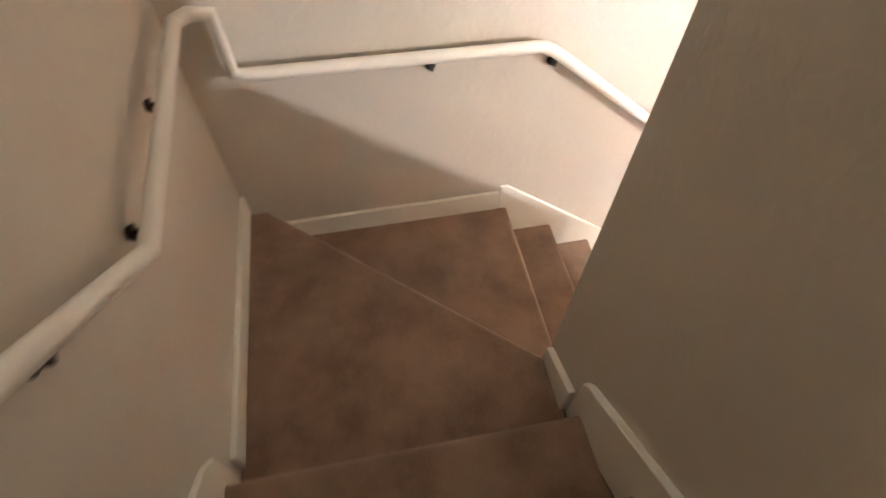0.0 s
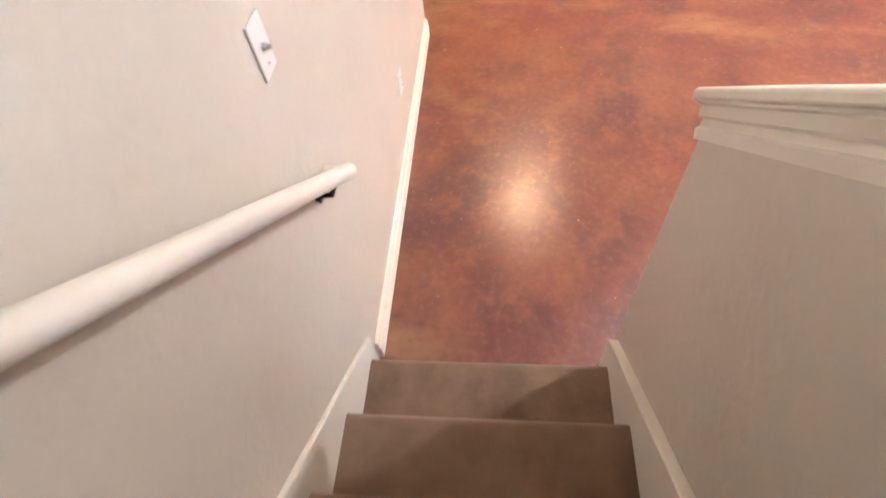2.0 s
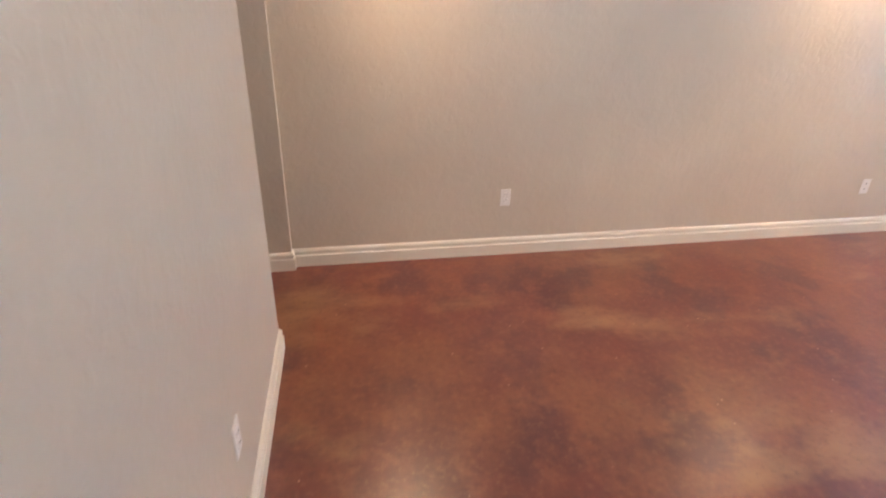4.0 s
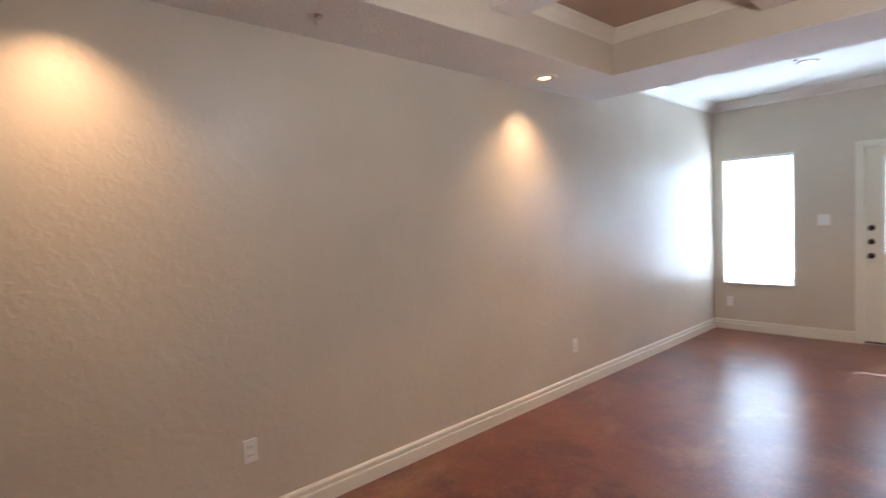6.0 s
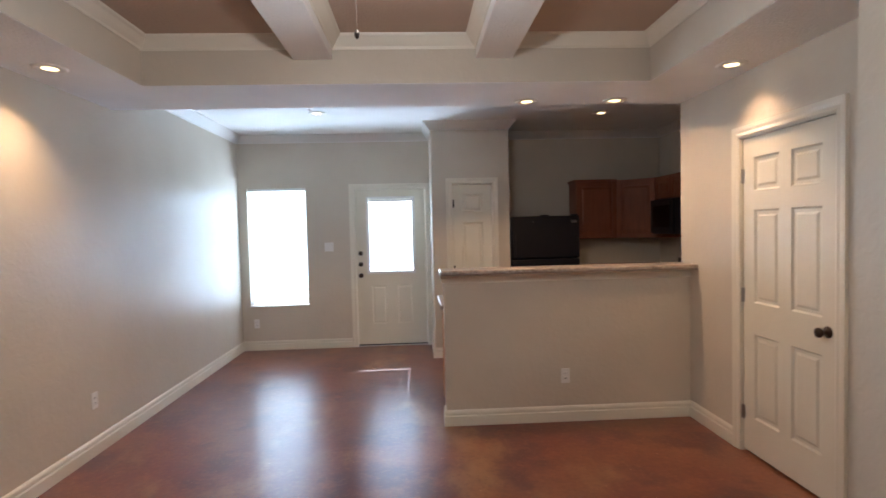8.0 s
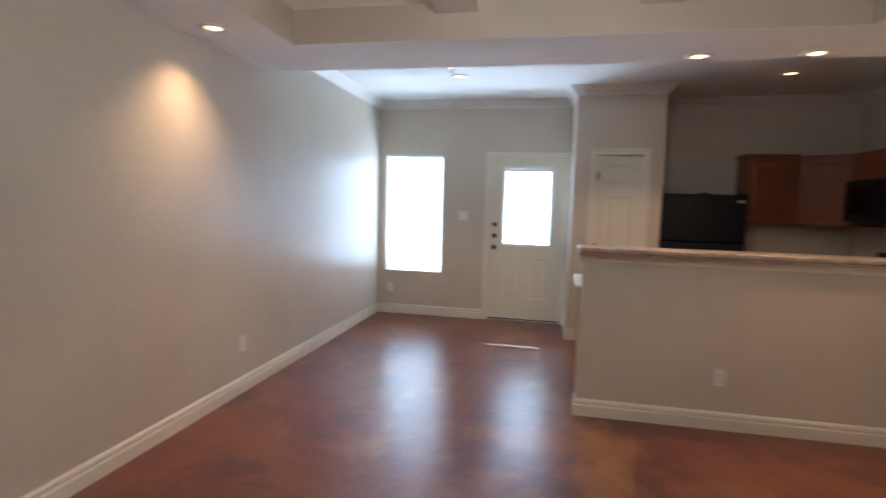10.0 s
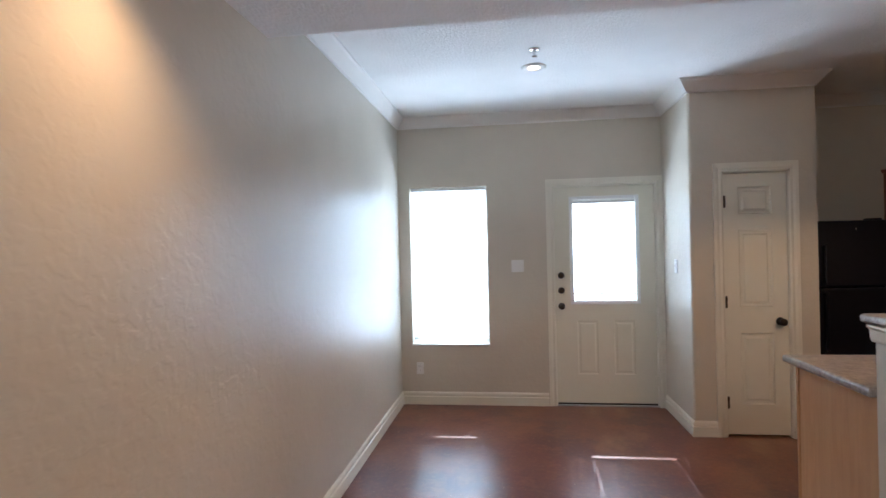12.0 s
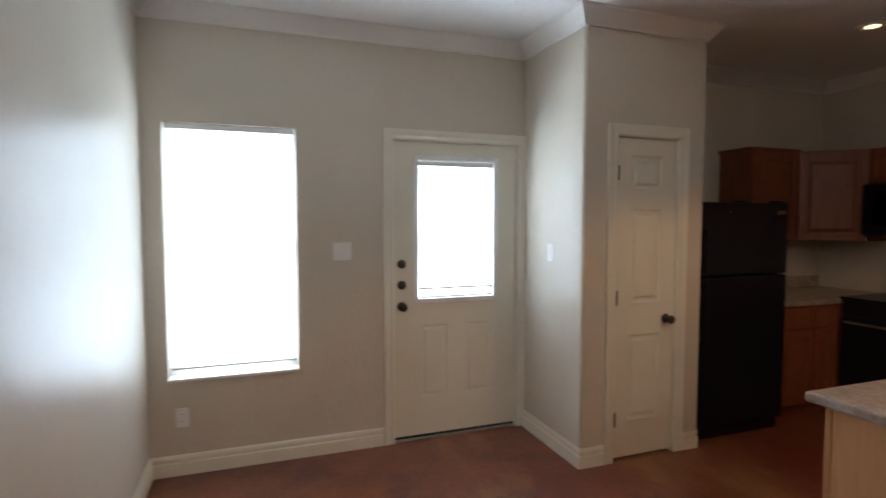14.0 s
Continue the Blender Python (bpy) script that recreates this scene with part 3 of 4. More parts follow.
def jamb(name, at, w, h, turn, deep):
    bm = bmesh.new()
    add_box(bm, (-0.022, 0.001, 0), (-0.003, deep, h + 0.02))
    add_box(bm, (w + 0.003, 0.001, 0), (w + 0.022, deep, h + 0.02))
    add_box(bm, (-0.003, 0.001, h + 0.003), (w + 0.003, deep, h + 0.02))
    ob = structure(name, bm, m_trim, "cream painted door jamb", "door jamb")
    ob.matrix_world = pose(*at, 0, 0, turn)


# pantry door
PW = PD1 - PD0
casing("trim_pantry_casing", (PD0 - 0.012, PY, 0), PW + 0.018, 2.026, 0)
jamb("trim_pantry_jamb", (PD0, PY, 0), PW, 2.02, 0, 0.11)
pd = panel_door("door_pantry", (PD0, PY + 0.012, 0.012), PW, 2.006, 0, [(0.105, PW - 0.105)], [(0.235, 0.78), (0.98, 1.57), (1.69, 1.90)], "narrow cream three-panel pantry door, closed")
knob(pd, PW - 0.06, 0.87)
for z in (0.25, 1.02, 1.79):
    hinge(pd, 0.0, z)

# closet door in the east wall, facing the room
DW = D2B - D2A
casing("trim_closet_casing", (XE, D2B + 0.006, 0), DW + 0.012, 2.048, -90)
jamb("trim_closet_jamb", (XE, D2B, 0), DW, 2.04, -90, 0.12)
cd = panel_door("door_closet", (XE + 0.012, D2B, 0.012), DW, 2.026, -90, [(0.11, DW / 2 - 0.05), (DW / 2 + 0.05, DW - 0.11)], [(0.235, 0.78), (0.98, 1.57), (1.69, 1.90)], "cream six-panel closet door, closed, with a bronze knob")
knob(cd, DW - 0.065, 0.91)
for z in (0.25, 1.02, 1.79):
    hinge(cd, 0.0, z, m_steel, "brushed steel hinge")

# entrance door with a glazed upper half
EX0, EX1 = 1.478, 2.378
EW = EX1 - EX0
casing("trim_entrance_casing", (EX0 - 0.006, YN, 0), EW + 0.012, 2.044, 0)
jamb("trim_entrance_jamb", (EX0, YN, 0), EW, 2.045, 0, 0.155)
ed = thing("door_entrance", (EX0, YN + 0.02, 0.012), "cream entrance door with a blind-filled glass panel, closed", "door", kind="structure")
GX0, GX1, GZ0, GZ1 = 0.158, 0.742, 0.955, 1.915
bm = bmesh.new()
T = 0.044
add_box(bm, (0, 0, 0.006), (0.155, T, 2.03))
add_box(bm, (0.745, 0, 0.006), (EW, T, 2.03))
add_box(bm, (0.155, 0, 0.006), (0.745, T, 0.28))
add_box(bm, (0.38, 0, 0.28), (0.52, T, 0.78))
add_box(bm, (0.155, 0, 0.28), (0.19, T, 0.78))
add_box(bm, (0.71, 0, 0.28), (0.745, T, 0.78))
add_box(bm, (0.155, 0, 0.78), (0.745, T, 0.952))
add_box(bm, (0.155, 0, 1.918), (0.745, T, 2.03))
part("leaf", bm, m_door, ed)
for x0, x1 in ((0.19, 0.38), (0.52, 0.71)):
    bm = bmesh.new()
    add_box(bm, (x0, 0.0048, 0.28), (x1, T - 0.006, 0.78))
    ring = [[bm.verts.new(p) for p in ((x0 + i, y, 0.28 + i), (x1 - i, y, 0.28 + i), (x1 - i, y, 0.78 - i), (x0 + i, y, 0.78 - i))] for i, y in ((0.0005, 0.0), (0.010, 0.0045), (0.022, 0.0045), (0.034, 0.0005))]
    for a, b in zip(ring, ring[1:]):
        for i in range(4):
            bm.faces.new((a[i], a[(i + 1) % 4], b[(i + 1) % 4], b[i]))
    bm.faces.new(ring[-1])
    part("panel", bm, m_door, ed)
lite = bmesh.new()
for lo, hi in (((GX0 - 0.022, GZ0 - 0.022), (GX0 + 0.012, GZ1 + 0.022)), ((GX1 - 0.012, GZ0 - 0.022), (GX1 + 0.022, GZ1 + 0.022)), ((GX0 + 0.012, GZ0 - 0.022), (GX1 - 0.012, GZ0 + 0.010)), ((GX0 + 0.012, GZ1 - 0.010), (GX1 - 0.012, GZ1 + 0.022))):
    add_box(lite, (lo[0], -0.009, lo[1]), (hi[0], 0.012, hi[1]), 0.003, 1)
part("lite_frame", lite, m_vinyl, ed, "white frame of the glass panel")
pane = part("pane", box((GX0 - 0.002, 0.034, GZ0 - 0.002), (GX1 + 0.002, 0.038, GZ1 + 0.002)), m_glass, ed, "clear glass pane")
pane.visible_shadow = False
for z, r in ((1.205, 0.030), (1.063, 0.030)):
    k = part("deadbolt", lathe([(0, 0), (r, 0), (r, 0.008), (0.020, 0.016), (0.018, 0.024), (0, 0.026)], pose(0, 0, 0, 90)), m_bronze, ed, "round bronze deadbolt", True)
    k.location = (0.052, 0, z)
knob(ed, 0.052, 0.917)
for z in (0.22, 1.02, 1.82):
    hinge(ed, EW, z, m_trim, "hinge painted over in cream")
part("sweep", box((0.002, -0.004, 0.0), (EW - 0.002, 0.0, 0.016)), m_dark, ed, "dark rubber door sweep")


# ---- blinds and window ----
def blind(name, at, w, h, pitch, tilt, label, deep=0.0275, wand=True, bent=-1):
    """A hanging horizontal blind: x 0..w, from z = 0 down to -h."""
    b = thing(name, at, label, "blinds")
    part("headrail", box((0, -0.016, -0.034), (w, 0.016, 0), 0.003), m_vinyl, b)
    cords = (w * 0.17, w * 0.85)

    def slat_mesh(spans):
        bm = bmesh.new()
        for xa, xb in spans:
            cols = [[bm.verts.new((x, (j / 3 - 0.5) * deep, 0.0022 * (1 - (2 * j / 3 - 1) ** 2))) for j in range(4)] for x in (xa, xb)]
            for j in range(3):
                bm.faces.new((cols[0][j], cols[0][j + 1], cols[1][j + 1], cols[1][j]))
        return mesh_of("slat", bm, m_slat)

    # each slat has slots where the ladder cords pass
    whole = slat_mesh([(0.004, cords[0] - 0.002), (cords[0] + 0.002, cords[1] - 0.002), (cords[1] + 0.002, w - 0.004)])
    for i in range(int((h - 0.06) / pitch)):
        z = -0.048 - pitch * i
        m = pose(0, 0, z, tilt + random.uniform(-3.5, 3.5), 0, random.uniform(-0.1, 0.1))
        if bent <= i <= bent + 1 and bent > 0:
            pieces = [(slat_mesh([(0.004, w * 0.5)]), m), (slat_mesh([(w * 0.5, w - 0.004)]), pose(0, 0, z, 40, 0, 0))]
        else:
            pieces = [(whole, m)]
        for me, at_slat in pieces:
            sl = new("slat", me)
            sl.parent = b
            sl.matrix_basis = at_slat
    part("bottom_rail", box((0, -0.013, -h), (w, 0.013, -h + 0.016), 0.003), m_vinyl, b)
    for x in cords:
        part("ladder_cord", cyl(pose(x, -0.014, -h / 2), 0.0009, 0.0009, h - 0.03, 6), m_vinyl, b)
    if wand:
        part("wand", cyl(pose(w * 0.14, -0.026, -0.03 - h * 0.38), 0.0035, 0.0035, h * 0.76, 8), m_steel, b, "clear tilt wand")
    return b


WX0, WX1, WZ0, WZ1 = 0.11, 0.85, 0.575, 2.08
win = thing("window_1", (WX0, YN, WZ0), "white vinyl single-hung window in a plastered opening", "window", kind="structure")
ww, wh = WX1 - WX0, WZ1 - WZ0
for nm, lo, hi in (("frame_side", (0.001, 0.085, 0.001), (0.045, 0.15, wh - 0.001)), ("frame_side", (ww - 0.045, 0.085, 0.001), (ww - 0.001, 0.15, wh - 0.001)),
                   ("frame_head", (0.045, 0.085, wh - 0.045), (ww - 0.045, 0.15, wh - 0.001)), ("frame_foot", (0.045, 0.085, 0.001), (ww - 0.045, 0.15, 0.05)),
                   ("meeting_rail", (0.045, 0.10, wh * 0.49), (ww - 0.045, 0.145, wh * 0.49 + 0.045))):
    part(nm, box(lo, hi, 0.004, 1), m_vinyl, win)
for z0, z1 in ((0.05, wh * 0.49), (wh * 0.49 + 0.045, wh - 0.045)):
    g = part("pane", box((0.045, 0.128, z0), (ww - 0.045, 0.132, z1)), m_glass, win, "clear glass pane")
    g.visible_shadow = False
part("sill", box((-0.004, -0.020, -0.014), (ww + 0.004, 0.085, 0.004), 0.004), m_white, win, "white window sill")
blind("window_blind", (WX0 + 0.008, YN + 0.045, WZ1 - 0.002), ww - 0.016, wh - 0.048, 0.0205, -50, "white horizontal mini blind glowing with daylight", bent=62)
blind("door_blind", (EX0 + GX0 + 0.013, YN + 0.02 + 0.022, 0.012 + GZ1 - 0.012), GX1 - GX0 - 0.026, GZ1 - GZ0 - 0.080, 0.0135, -50, "white mini blind inside the door glass", 0.0185)

# ---- kitchen ----


def cabinet_door(parent, w, h, m, mat=None):
    """Raised-panel door, x 0..w, z 0..h, face towards -y."""
    mat = mat or m_wood
    f = 0.055
    bm = bmesh.new()
    add_box(bm, (0, -0.02, 0), (f, 0, h), 0.003, 1)
    add_box(bm, (w - f, -0.02, 0), (w, 0, h), 0.003, 1)
    add_box(bm, (f, -0.02, 0), (w - f, 0, f), 0.003, 1)
    add_box(bm, (f, -0.02, h - f), (w - f, 0, h), 0.003, 1)
    d = part("door", bm, mat, parent)
    d.matrix_basis = m
    p = bmesh.new()
    ring = [[p.verts.new(q) for q in ((f + i, y, f + i), (w - f - i, y, f + i), (w - f - i, y, h - f - i), (f + i, y, h - f - i))] for i, y in ((0.0, -0.008), (0.012, -0.008), (0.035, -0.016))]
    for a, b in zip(ring, ring[1:]):
        for i in range(4):
            p.faces.new((a[i], a[(i + 1) % 4], b[(i + 1) % 4], b[i]))
    p.faces.new(ring[-1])
    part("panel", p, mat, d)
    return d


def upper_cabinet(x0, x1, z0, z1, doors):
    c = thing("upper_cabinet", (x0, 9.70, z0), "honey-stained wooden upper cabinet on the kitchen wall", "cabinet", "kitchen upper cabinets")
    w, h = x1 - x0, z1 - z0
    part("body", box((0, 0.002, 0), (w, 0.297, h)), m_wood, c)
    part("cornice", moulding([(0, 0.297, h), (0, 0, h), (w, 0, h)], [(0, -0.02), (0.010, -0.02), (0.018, 0.0), (0.018, 0.012), (0, 0.012)]), m_wood, c)
    dw = w / doors
    for i in range(doors):
        cabinet_door(c, dw - 0.012, h - 0.035, pose(i * dw + 0.006, 0, 0.008))
    return c


UZ0, UZ1 = 1.345, 2.075
upper_cabinet(4.28, 4.80, UZ0, UZ1, 1)
dc = thing("corner_cabinet", (4.80, 9.70, UZ0), "honey-stained diagonal corner upper cabinet", "cabinet", "kitchen upper cabinets")
part("body", moved(add_prism(bmesh.new(), [(4.802, 9.72), (5.18, 9.402), (5.497, 9.402), (5.497, 9.997), (4.802, 9.997)], UZ0, UZ1), Matrix.Translation((-4.80, -9.70, -UZ0))), m_wood, dc)
ang = math.degrees(math.atan2(9.402 - 9.72, 5.18 - 4.802))
cabinet_door(dc, 0.46, UZ1 - UZ0 - 0.035, pose(0.015, 0.002, 0.008, 0, 0, ang))
rc = thing("upper_cabinet", (5.18, 9.40, 1.80), "honey-stained upper cabinet above the microwave", "cabinet", "kitchen upper cabinets")
part("body", box((0.002, -0.76, 0), (0.317, -0.002, UZ1 - 1.80)), m_wood, rc)
for i in range(2):
    cabinet_door(rc, 0.37, UZ1 - 1.80 - 0.03, pose(0, -0.006 - 0.378 * i, 0.008, 0, 0, -90))
rc2 = thing("upper_cabinet", (5.18, 8.64, UZ0), "honey-stained wooden upper cabinet on the kitchen wall", "cabinet", "kitchen upper cabinets")
part("body", box((0.002, -0.9, 0), (0.317, -0.002, UZ1 - UZ0)), m_wood, rc2)
for i in range(2):
    cabinet_door(rc2, 0.44, UZ1 - UZ0 - 0.035, pose(0, -0.006 - 0.45 * i, 0.008, 0, 0, -90))

mw = thing("microwave", (5.10, 9.02, 1.39), "black over-the-range microwave oven", "microwave")
part("body", box((0.03, -0.375, 0), (0.397, 0.375, 0.407), 0.006), m_black, mw)
part("door", box((0.0, -0.20, 0.01), (0.03, 0.372, 0.40), 0.006), m_black, mw)
part("window", box((-0.003, -0.12, 0.08), (0.0, 0.30, 0.33), 0.001, 1), m_glass, mw)
part("control_panel", box((0.004, -0.372, 0.01), (0.03, -0.205, 0.40), 0.004), m_black, mw)
part("handle", cyl(pose(-0.03, -0.175, 0.205), 0.009, 0.009, 0.33, 12), m_black, mw)

# base run along the north and east walls
bc = thing("base_cabinet", (4.22, 9.40, 0), "honey-stained base cabinet under the kitchen counter", "cabinet", "kitchen base cabinets")
part("body", add_box(box((0, 0.0, 0.10), (1.276, 0.597, 0.868)), (0, 0.06, 0), (1.276, 0.597, 0.10)), m_wood, bc)
cabinet_door(bc, 0.36, 0.56, pose(0.02, 0, 0.12))
cabinet_door(bc, 0.24, 0.56, pose(0.40, 0, 0.12))
for x, w in ((0.02, 0.36), (0.40, 0.24)):
    part("drawer", box((x, -0.02, 0.70), (x + w, 0, 0.85), 0.004), m_wood, bc)
bc2 = thing("base_cabinet", (4.90, 9.40, 0), "honey-stained base cabinet beside the range", "cabinet", "kitchen base cabinets")
part("body", add_box(box((0, -0.02, 0.10), (0.597, -0.002, 0.868)), (0.06, -0.02, 0), (0.597, -0.002, 0.10)), m_wood, bc2)
part("filler", box((-0.018, -0.02, 0.10), (0, -0.002, 0.868), 0.002, 1), m_wood, bc2)
ct = thing("countertop", (4.22, 9.38, 0.87), "speckled laminate kitchen countertop with backsplash", "countertop")
part("top", moved(slab([(4.20, 9.375), (4.90, 9.375), (5.497, 9.375), (5.497, 9.997), (4.20, 9.997)], 0.87, 0.91, 0.010), Matrix.Translation((-4.22, -9.38, -0.87))), m_lam, ct)
part("backsplash", box((0, 0.600, 0.041), (1.276, 0.616, 0.14), 0.003), m_lam, ct)

st = thing("range", (4.86, 9.0, 0), "black freestanding electric range with a backguard", "range")
part("body", box((0.03, -0.378, 0.02), (0.637, 0.376, 0.905), 0.005), m_black, st)
part("cooktop", box((-0.005, -0.378, 0.906), (0.60, 0.376, 0.925), 0.006), m_black, st)
part("oven_door", box((0.0, -0.36, 0.22), (0.03, 0.36, 0.78), 0.008), m_black, st)
part("drawer", box((0.004, -0.36, 0.05), (0.03, 0.36, 0.20), 0.006), m_black, st)
part("handle", cyl(pose(-0.035, 0, 0.74, 90), 0.010, 0.010, 0.62, 12), m_steel, st)
part("backguard", box((0.56, -0.378, 0.926), (0.637, 0.376, 1.10), 0.010), m_black, st)
for dy in (-0.28, -0.16, 0.16, 0.28):
    part("knob", cyl(pose(0.552, dy, 1.01, 0, 90), 0.018, 0.022, 0.02, 14), m_black, st)
rb = thing("base_cabinet", (4.90, 8.61, 0), "honey-stained base cabinet beside the range", "cabinet", "kitchen base cabinets")
part("body", add_box(box((0, -0.7, 0.10), (0.597, 0, 0.868)), (0.06, -0.7, 0), (0.597, 0, 0.10)), m_wood, rb)
for i in range(2):
    cabinet_door(rb, 0.33, 0.56, pose(0, -0.01 - 0.345 * i, 0.12, 0, 0, -90))
    part("drawer", box((-0.02, -0.34 - 0.345 * i, 0.70), (0, -0.01 - 0.345 * i, 0.85), 0.004), m_wood, rb)
ct2 = thing("countertop", (4.90, 8.26, 0.87), "speckled laminate countertop beside the range", "countertop")
part("top", box((-0.025, -0.36, 0.0), (0.597, 0.355, 0.04), 0.010, 3), m_lam, ct2)

# refrigerator
fr = thing("refrigerator", (3.372, 9.31, 0), "tall black top-freezer refrigerator", "refrigerator")
FW, FH = 0.828, 1.635
part("cabinet", box((0.004, 0.075, 0.03), (FW - 0.004, 0.672, FH - 0.012), 0.008), m_black, fr)
part("freezer_door", box((0, 0, 1.135), (FW, 0.072, FH), 0.014, 3), m_black, fr)
part("fridge_door", box((0, 0, 0.085), (FW, 0.072, 1.125), 0.014, 3), m_black, fr)
part("kick_grille", box((0.02, 0.03, 0.0), (FW - 0.02, 0.075, 0.078), 0.004), m_black, fr)
part("hinge_cover", box((FW * 0.44, 0.02, FH - 0.001), (FW * 0.56, 0.075, FH + 0.014), 0.005), m_black, fr)
part("hinge_cover", box((FW - 0.09, 0.02, FH - 0.001), (FW - 0.015, 0.09, FH + 0.016), 0.005), m_black, fr)
part("badge", box((FW - 0.10, -0.003, FH - 0.085), (FW - 0.035, 0.001, FH - 0.055), 0.001, 1), m_chrome, fr, "small chrome badge")
for z0, z1 in ((1.16, 1.46), (0.66, 1.10)):
    part("handle", add_box(add_box(box((0.03, -0.045, z0), (0.055, -0.025, z1), 0.006), (0.034, -0.027, z0 + 0.01), (0.051, 0.001, z0 + 0.04)), (0.034, -0.027, z1 - 0.04), (0.051, 0.001, z1 - 0.01)), m_black, fr)
# chrome dot standing in for a glint of light on the freezer door
part("glint_screw", cyl(pose(0.27, -0.001, 1.57, 90), 0.006, 0.006, 0.004, 10), m_chrome, fr)

# peninsula base and counter
pc = thing("peninsula_cabinet", (2.48, 7.245, 0), "base cabinet with a light maple end panel under the peninsula counter", "cabinet", "kitchen base cabinets")
part("body", add_box(box((0.02, 0.0, 0.10), (1.895, 0.585, 0.868)), (0.02, 0.0, 0), (1.895, 0.53, 0.10)), m_wood, pc)
part("end_panel", box((0.0, 0.0, 0.0), (0.018, 0.60, 0.868), 0.002, 1), m_maple, pc, "light maple end panel")
part("corner_stile", box((-0.005, 0.585, 0.0), (0.022, 0.606, 0.868), 0.002, 1), m_maple, pc)
for i in range(4):
    cabinet_door(pc, 0.45, 0.56, pose(0.485 + 0.465 * i, 0.586, 0.12, 0, 0, 180))
    part("drawer", box((0.035 + 0.465 * i, 0.586, 0.70), (0.485 + 0.465 * i, 0.606, 0.85), 0.004), m_wood, pc)
pt = thing("peninsula_counter", (2.44, 7.242, 0.87), "speckled grey-brown laminate counter with a rounded edge", "countertop")
part("top", moved(slab([(2.437, 7.243), (4.497, 7.243 + 0.02), (4.497, 7.90), (2.437, 7.90)], 0.87, 0.91, 0.014), Matrix.Translation((-2.44, -7.242, -0.87))), m_lam, pt)

# ---- lamps, fan, plates ----
made = None
for x, y, z, power in DOWNLIGHTS:
    if made is None:
        made = thing("recessed_light", (x, y, z), "lit round recessed ceiling light with a white trim ring", "ceiling light", "recessed lights")
        part("trim_ring", lathe([(0.058, 0.0), (0.088, 0.0), (0.088, -0.004), (0.078, -0.009), (0.062, -0.010), (0.058, -0.006)]), m_white, made, "", True)
        part("bulb", lathe([(0.0, 0.0), (0.057, 0.0), (0.055, -0.004), (0.030, -0.008), (0.0, -0.009)]), m_bulb, made, "glowing warm bulb", True)
    else:
        copy_thing(made, pose(x, y, z))


def sprinkler(x, y, z):
    s = thing("sprinkler_head", (x, y, z), "small chrome fire sprinkler head on the ceiling", "sprinkler", "sprinklers")
    part("escutcheon", lathe([(0, 0), (0.038, 0), (0.034, -0.006), (0.012, -0.012), (0, -0.012)]), m_chrome, s, "", True)
    part("body", cyl(pose(0, 0, -0.024), 0.008, 0.010, 0.026, 12), m_chrome, s)
    part("deflector", cyl(pose(0, 0, -0.042), 0.017, 0.017, 0.003, 16), m_chrome, s)


sprinkler(1.245, 8.41, ZC)
sprinkler(0.27, 4.40, ZS)


def plate(name, at, turn, label, category, kind, w=0.070, h=0.115):
    p = thing(name, at, label, category, category + "s", turn)
    part("plate", box((-w / 2, -0.006, -h / 2), (w / 2, 0.0, h / 2), 0.003, 2), m_plate, p)
    if kind == "outlet":
        for z in (-0.02, 0.02):
            s = part("socket", box((-0.017, -0.0085, z - 0.014), (0.017, -0.005, z + 0.014), 0.003, 2), m_plate, p)
            for dx in (-0.006, 0.006):
                part("slot", box((dx - 0.0012, -0.0092, z - 0.003), (dx + 0.0012, -0.0084, z + 0.006)), m_dark, s)
    elif kind == "coax":
        part("connector", add_cyl(cyl(pose(0, -0.009, 0, 90), 0.008, 0.008, 0.008, 6), pose(0, -0.016, 0, 90), 0.005, 0.005, 0.012, 12), m_steel, p)
        part("screw", cyl(pose(0, -0.006, -0.035, 90), 0.003, 0.003, 0.002, 10), m_steel, p)
    else:
        n = 2 if w > 0.1 else 1
        for i in range(n):
            x = (i - (n - 1) / 2) * 0.046
            part("toggle", add_box(box((x - 0.016, -0.0085, -0.033), (x + 0.016, -0.005, 0.033), 0.002, 1), (x - 0.004, -0.016, 0.0), (x + 0.004, -0.008, 0.012), 0.001, 1), m_plate, p)


plate("wall_outlet", (0, 4.072, 0.405), 90, "white duplex outlet on the long wall", "outlet", "outlet")
plate("wall_outlet", (0, 6.875, 0.375), 90, "white duplex outlet on the long wall", "outlet", "outlet")
plate("wall_outlet", (0.178, YN, 0.345), 0, "white duplex outlet below the window", "outlet", "outlet")
plate("wall_outlet", (3.383, 7.12, 0.355), 0, "white duplex outlet on the half wall", "outlet", "outlet")
plate("cable_plate", (3.024, YB, 1.325), 180, "white cable wall plate beside the handrail", "wall plate", "coax")
plate("wall_outlet", (1.89, YB, 0.40), 180, "white duplex outlet on the back wall", "outlet", "outlet")
plate("light_switch", (1.13, YN, 1.313), 0, "white double light switch beside the entrance door", "light switch", "switch", 0.116)
plate("light_switch", (PX0, 9.63, 1.30), -90, "white light switch on the pantry side", "light switch", "switch")

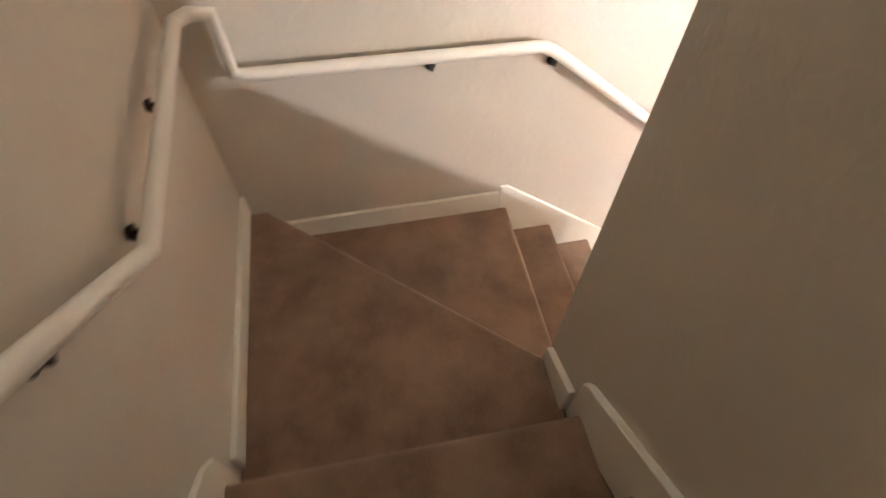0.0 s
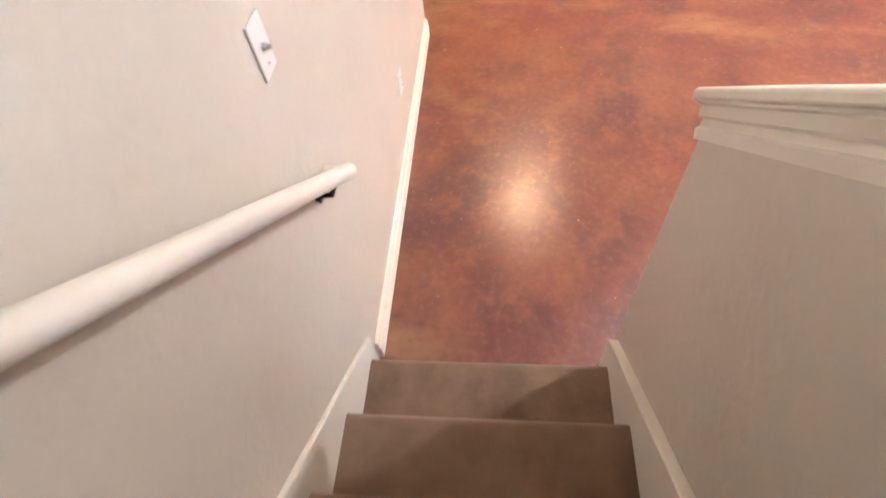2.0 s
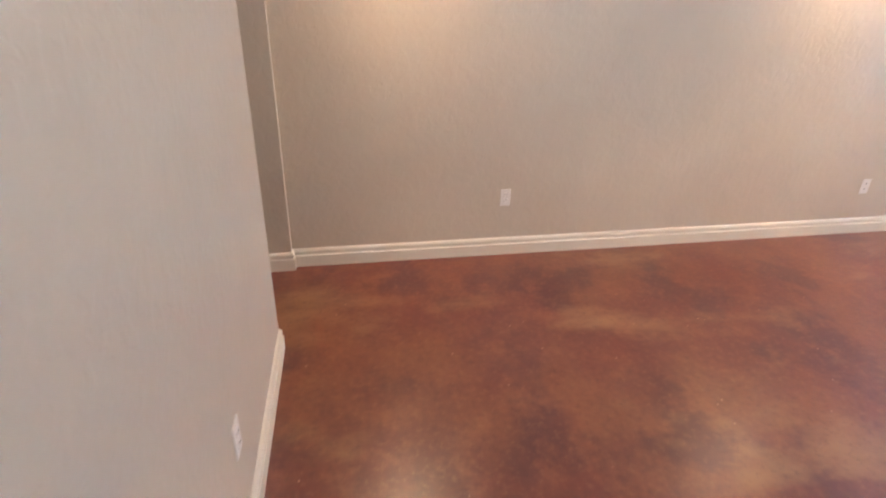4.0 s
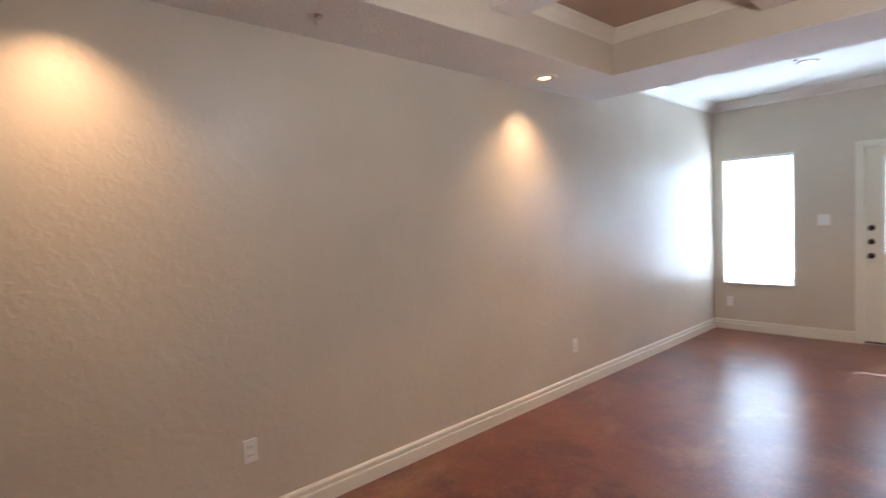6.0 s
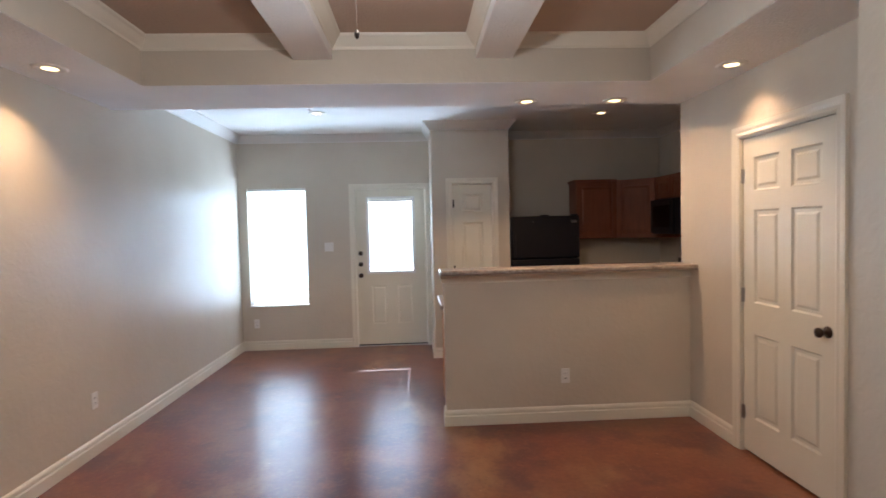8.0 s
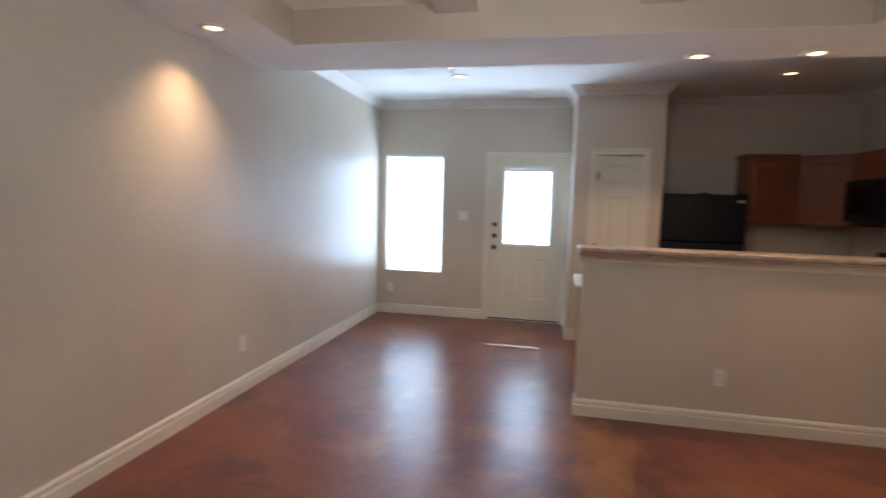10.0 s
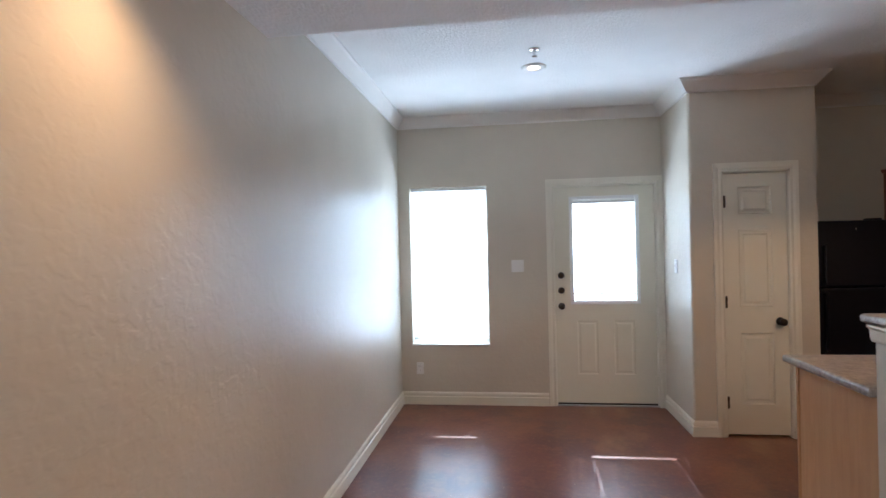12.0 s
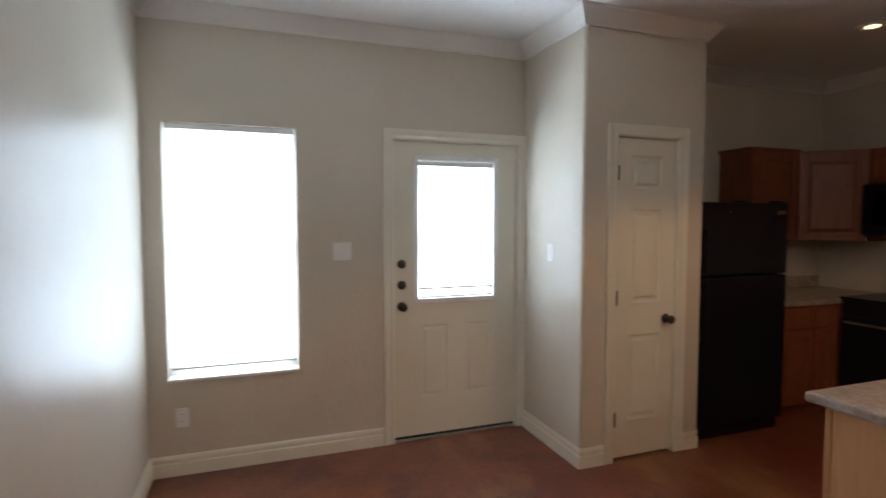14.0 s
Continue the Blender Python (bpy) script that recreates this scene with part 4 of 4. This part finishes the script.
fan = thing("ceiling_fan", (FX, FY, ZP), "white five-blade ceiling fan with a lit glass bowl, at rest", "ceiling fan")
part("canopy", lathe([(0, 0), (0.07, 0), (0.065, -0.03), (0.03, -0.055), (0, -0.055)]), m_white, fan, "", True)
part("downrod", cyl(pose(0, 0, -0.085), 0.012, 0.012, 0.08, 12), m_white, fan)
part("motor", lathe([(0, -0.12), (0.06, -0.12), (0.105, -0.14), (0.115, -0.18), (0.10, -0.215), (0.05, -0.235), (0, -0.235)]), m_white, fan, "", True)
part("switch_housing", lathe([(0, -0.235), (0.05, -0.235), (0.055, -0.28), (0.03, -0.30), (0, -0.30)]), m_white, fan, "", True)
for i in range(5):
    a = 72 * i + 42
    bm = add_prism(bmesh.new(), [(0.19, -0.05), (0.30, -0.062), (0.58, -0.068), (0.635, -0.05), (0.65, 0), (0.635, 0.05), (0.58, 0.068), (0.30, 0.062), (0.19, 0.05)], -0.004, 0.004)
    b = part("blade", bm, m_white, fan)
    b.matrix_basis = pose(0, 0, -0.20, 0, 0, a) @ pose(0, 0, 0, 11)
    arm = part("blade_iron", box((-0.105, -0.018, -0.006), (0.06, 0.018, -0.002), 0.002, 1), m_white, b)
    arm.location = (0.20, 0, -0.002)
part("light_fitter", lathe([(0, -0.30), (0.045, -0.30), (0.098, -0.318), (0.102, -0.335), (0, -0.335)]), m_white, fan, "", True)
part("bowl", lathe([(0, -0.335), (0.100, -0.335), (0.104, -0.355), (0.094, -0.385), (0.066, -0.408), (0.030, -0.419), (0, -0.421)]), m_frost, fan, "lit frosted glass bowl", True)
for x, y, z in ((-0.03, -0.03, -0.61), (0.05, 0.02, -0.40)):
    part("pull_chain", cyl(pose(x, y, (z - 0.29) / 2), 0.0009, 0.0009, -z - 0.29, 6), m_steel, fan)
    part("fob", lathe([(0, z - 0.03), (0.006, z - 0.025), (0.009, z - 0.012), (0.005, z), (0, z)], Matrix.Translation((x, y, 0)), 12), m_bronze if y < 0 else m_white, fan)

# ---- outside ----
structure("ground", box((-60, 12.6, -0.3), (60, 90, -0.14)), m_grass, "lawn outside the front door", "lawn")
structure("pavement", box((-3, 10.17, -0.3), (8, 12.6, -0.06)), m_patio, "concrete entry patio", "patio")
structure("door_sill", box((1.452, 10.0, 0.0), (2.403, 10.17, 0.010)), m_steel, "metal door threshold", "threshold")

# assumed fixture for the landing fill, added where it stays out of view
fl = thing("flush_ceiling_light", (4.56, 4.35, 5.0), "round white flush ceiling light above the stairs, added out of view", "ceiling light")
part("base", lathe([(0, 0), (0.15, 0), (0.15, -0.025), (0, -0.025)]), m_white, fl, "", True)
part("diffuser", lathe([(0, -0.025), (0.14, -0.025), (0.12, -0.045), (0.06, -0.058), (0, -0.06)]), m_bulb, fl, "glowing glass diffuser of the added light", True)
